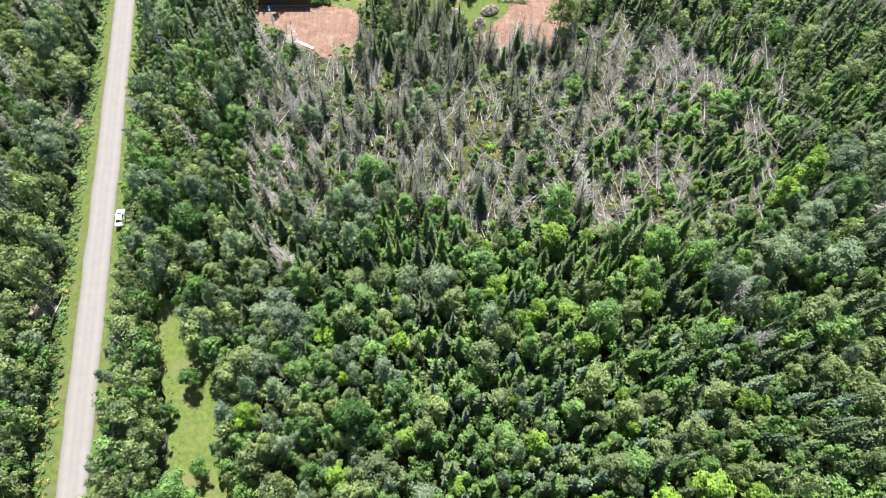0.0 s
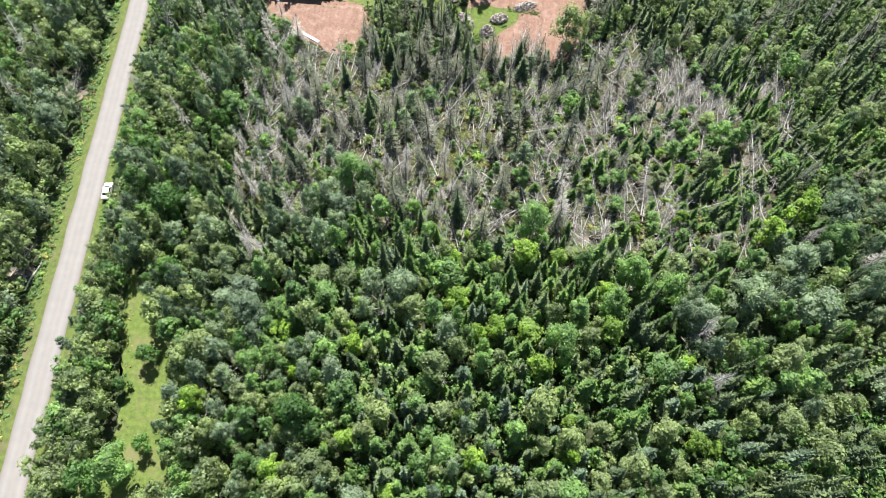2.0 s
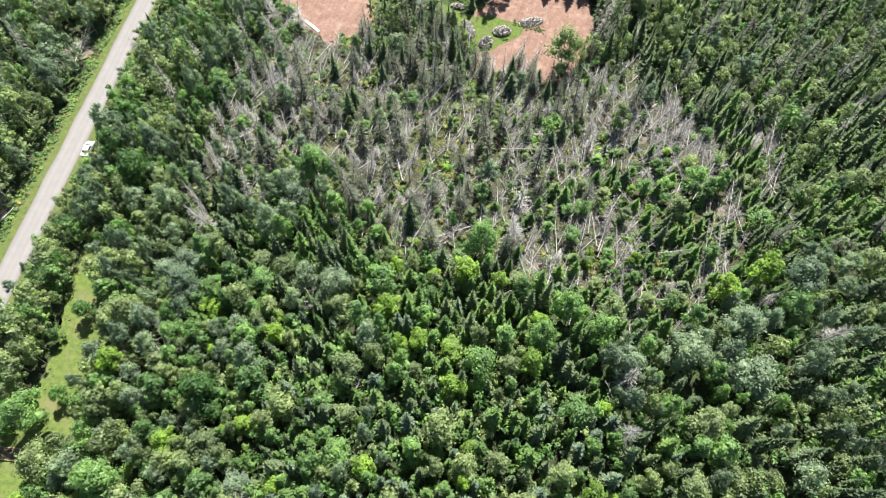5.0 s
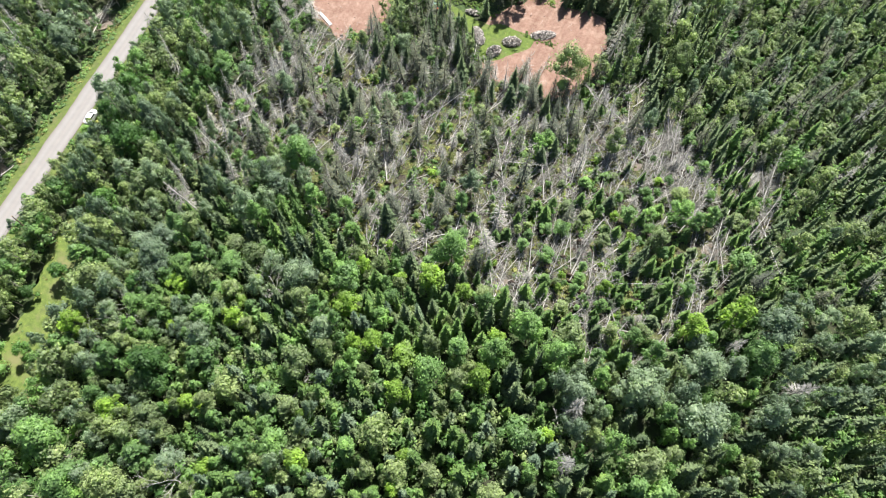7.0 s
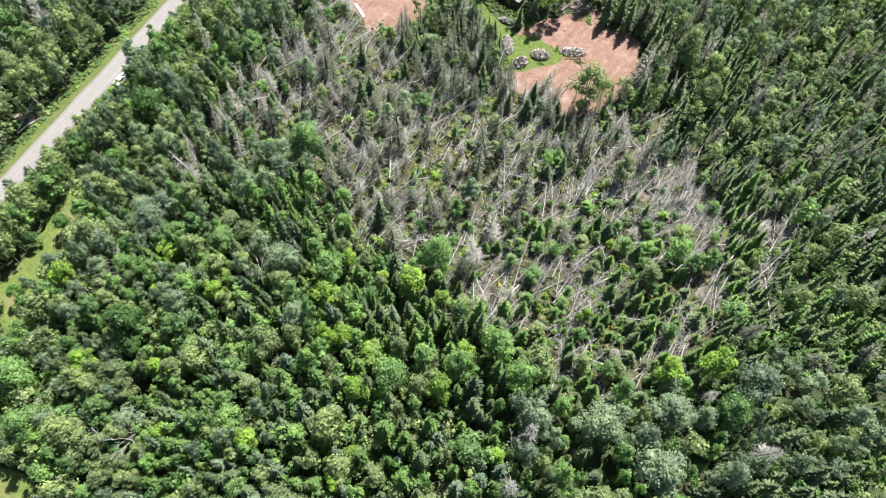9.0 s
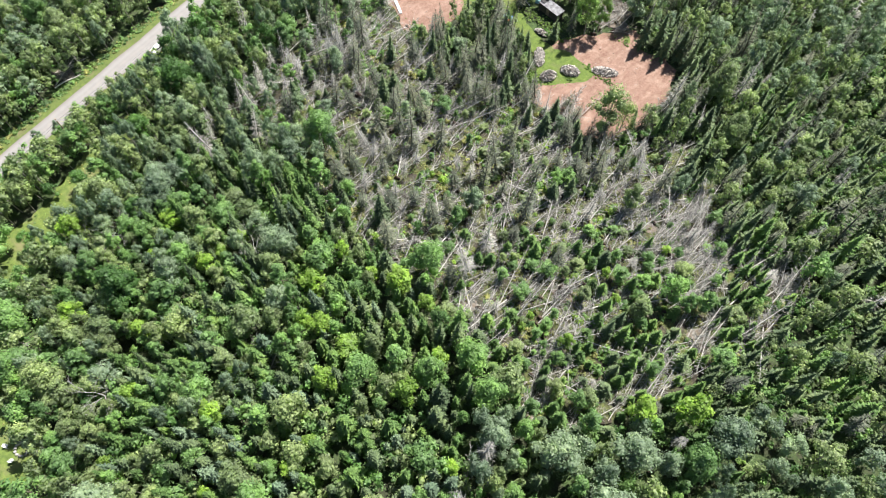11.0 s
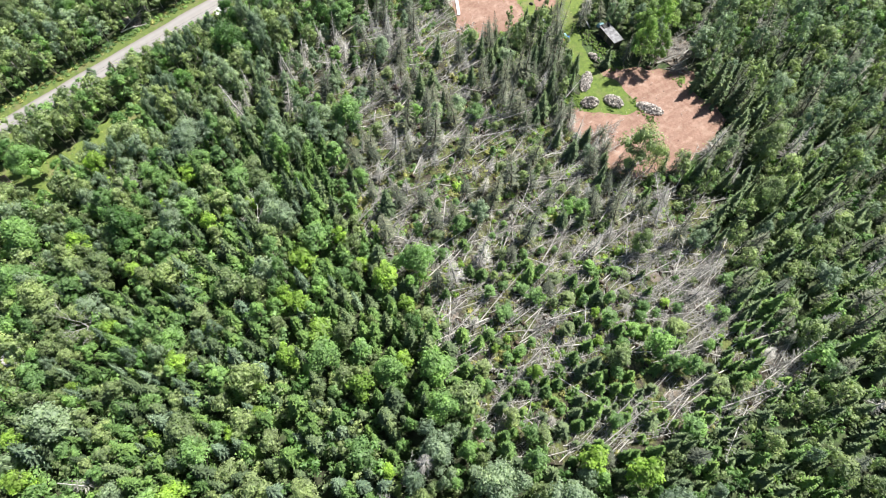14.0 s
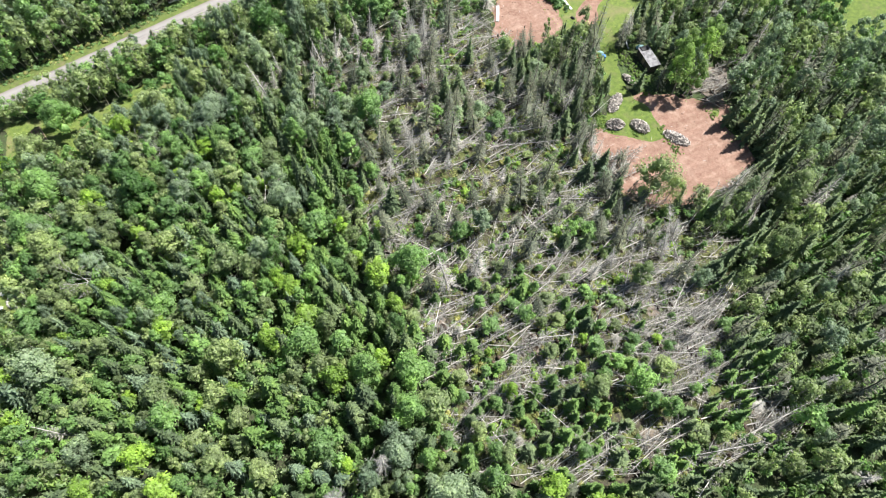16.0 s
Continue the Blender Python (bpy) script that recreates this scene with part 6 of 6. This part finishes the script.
# ---- ragged weedy margins of the soil and the lawns ----
fringe = Geo()
for poly, mat, gap in ((CLEARING, 0, 0.35), (YARD, 1, 0.6), (LANE, 0, 0.9), (STRIPE, 0, 0.9), (UPPER_LAWN, 1, 1.0), (LAWN_SOUTH, 0, 1.0)):
    for (x0, y0), (x1, y1) in zip(poly, poly[1:] + poly[:1]):
        for i in range(int(math.hypot(x1 - x0, y1 - y0) / gap)):
            t, s = rnd.random(), rnd.uniform(0.12, 0.26) if poly is STRIPE or poly is CLEARING else rnd.uniform(0.15, 0.45)
            x, y = x0 + (x1 - x0) * t + rnd.gauss(0, 0.45), y0 + (y1 - y0) * t + rnd.gauss(0, 0.45)
            fringe.join(BUSH[rnd.randrange(4)], Matrix.LocRotScale((x, y, 0.0), Euler((0, 0, rnd.uniform(0, 6.28))), (s, s, s * 0.6)), rnd.choice((0, 0, 1)) if mat == 0 else rnd.choice((0, 1, 1)))
tagged(new("fringe_weeds", fringe.mesh("fringe_weeds", [LEAF["shrub"], LEAF["straw"]])), "low weeds along the edges of soil and lawn", "weeds", kind="stuff")

# ---- stones and sticks on the bare soil ----
clods = Geo()
for poly, count in ((CLEARING, 420), (YARD, 420)):
    x0, x1 = min(p[0] for p in poly), max(p[0] for p in poly)
    y0, y1 = min(p[1] for p in poly), max(p[1] for p in poly)
    for _ in range(count):
        x, y, s = rnd.uniform(x0, x1), rnd.uniform(y0, y1), rnd.choice((0.05, 0.06, 0.08, 0.1, 0.15)) * rnd.uniform(0.8, 1.2)
        if not inside(x, y, poly) or inside(x, y, STRIPE) or edge_distance(x, y, poly) > 5 and rnd.random() < 0.5:
            continue
        if rnd.random() < 0.12:
            a, ln = rnd.uniform(0, 6.28), rnd.uniform(0.4, 1.3)
            tube(clods, [(x, y, 0.08), (x + ln * math.cos(a), y + ln * math.sin(a), 0.1)], [0.03, 0.015], 4, 1)
        else:
            clods.add(OCT_V * (s * rnd.uniform(0.8, 1.4), s, s * 0.7) + (x, y, 0.06), t=OCT_T, m=0 if rnd.random() < 0.7 else 2)
tagged(new("soil_clods", clods.mesh("soil_clods", [BED_SOIL, DEAD_WOOD, SOIL_ROOT])), "small clods, stones and sticks on the red soil", "stones", kind="stuff")
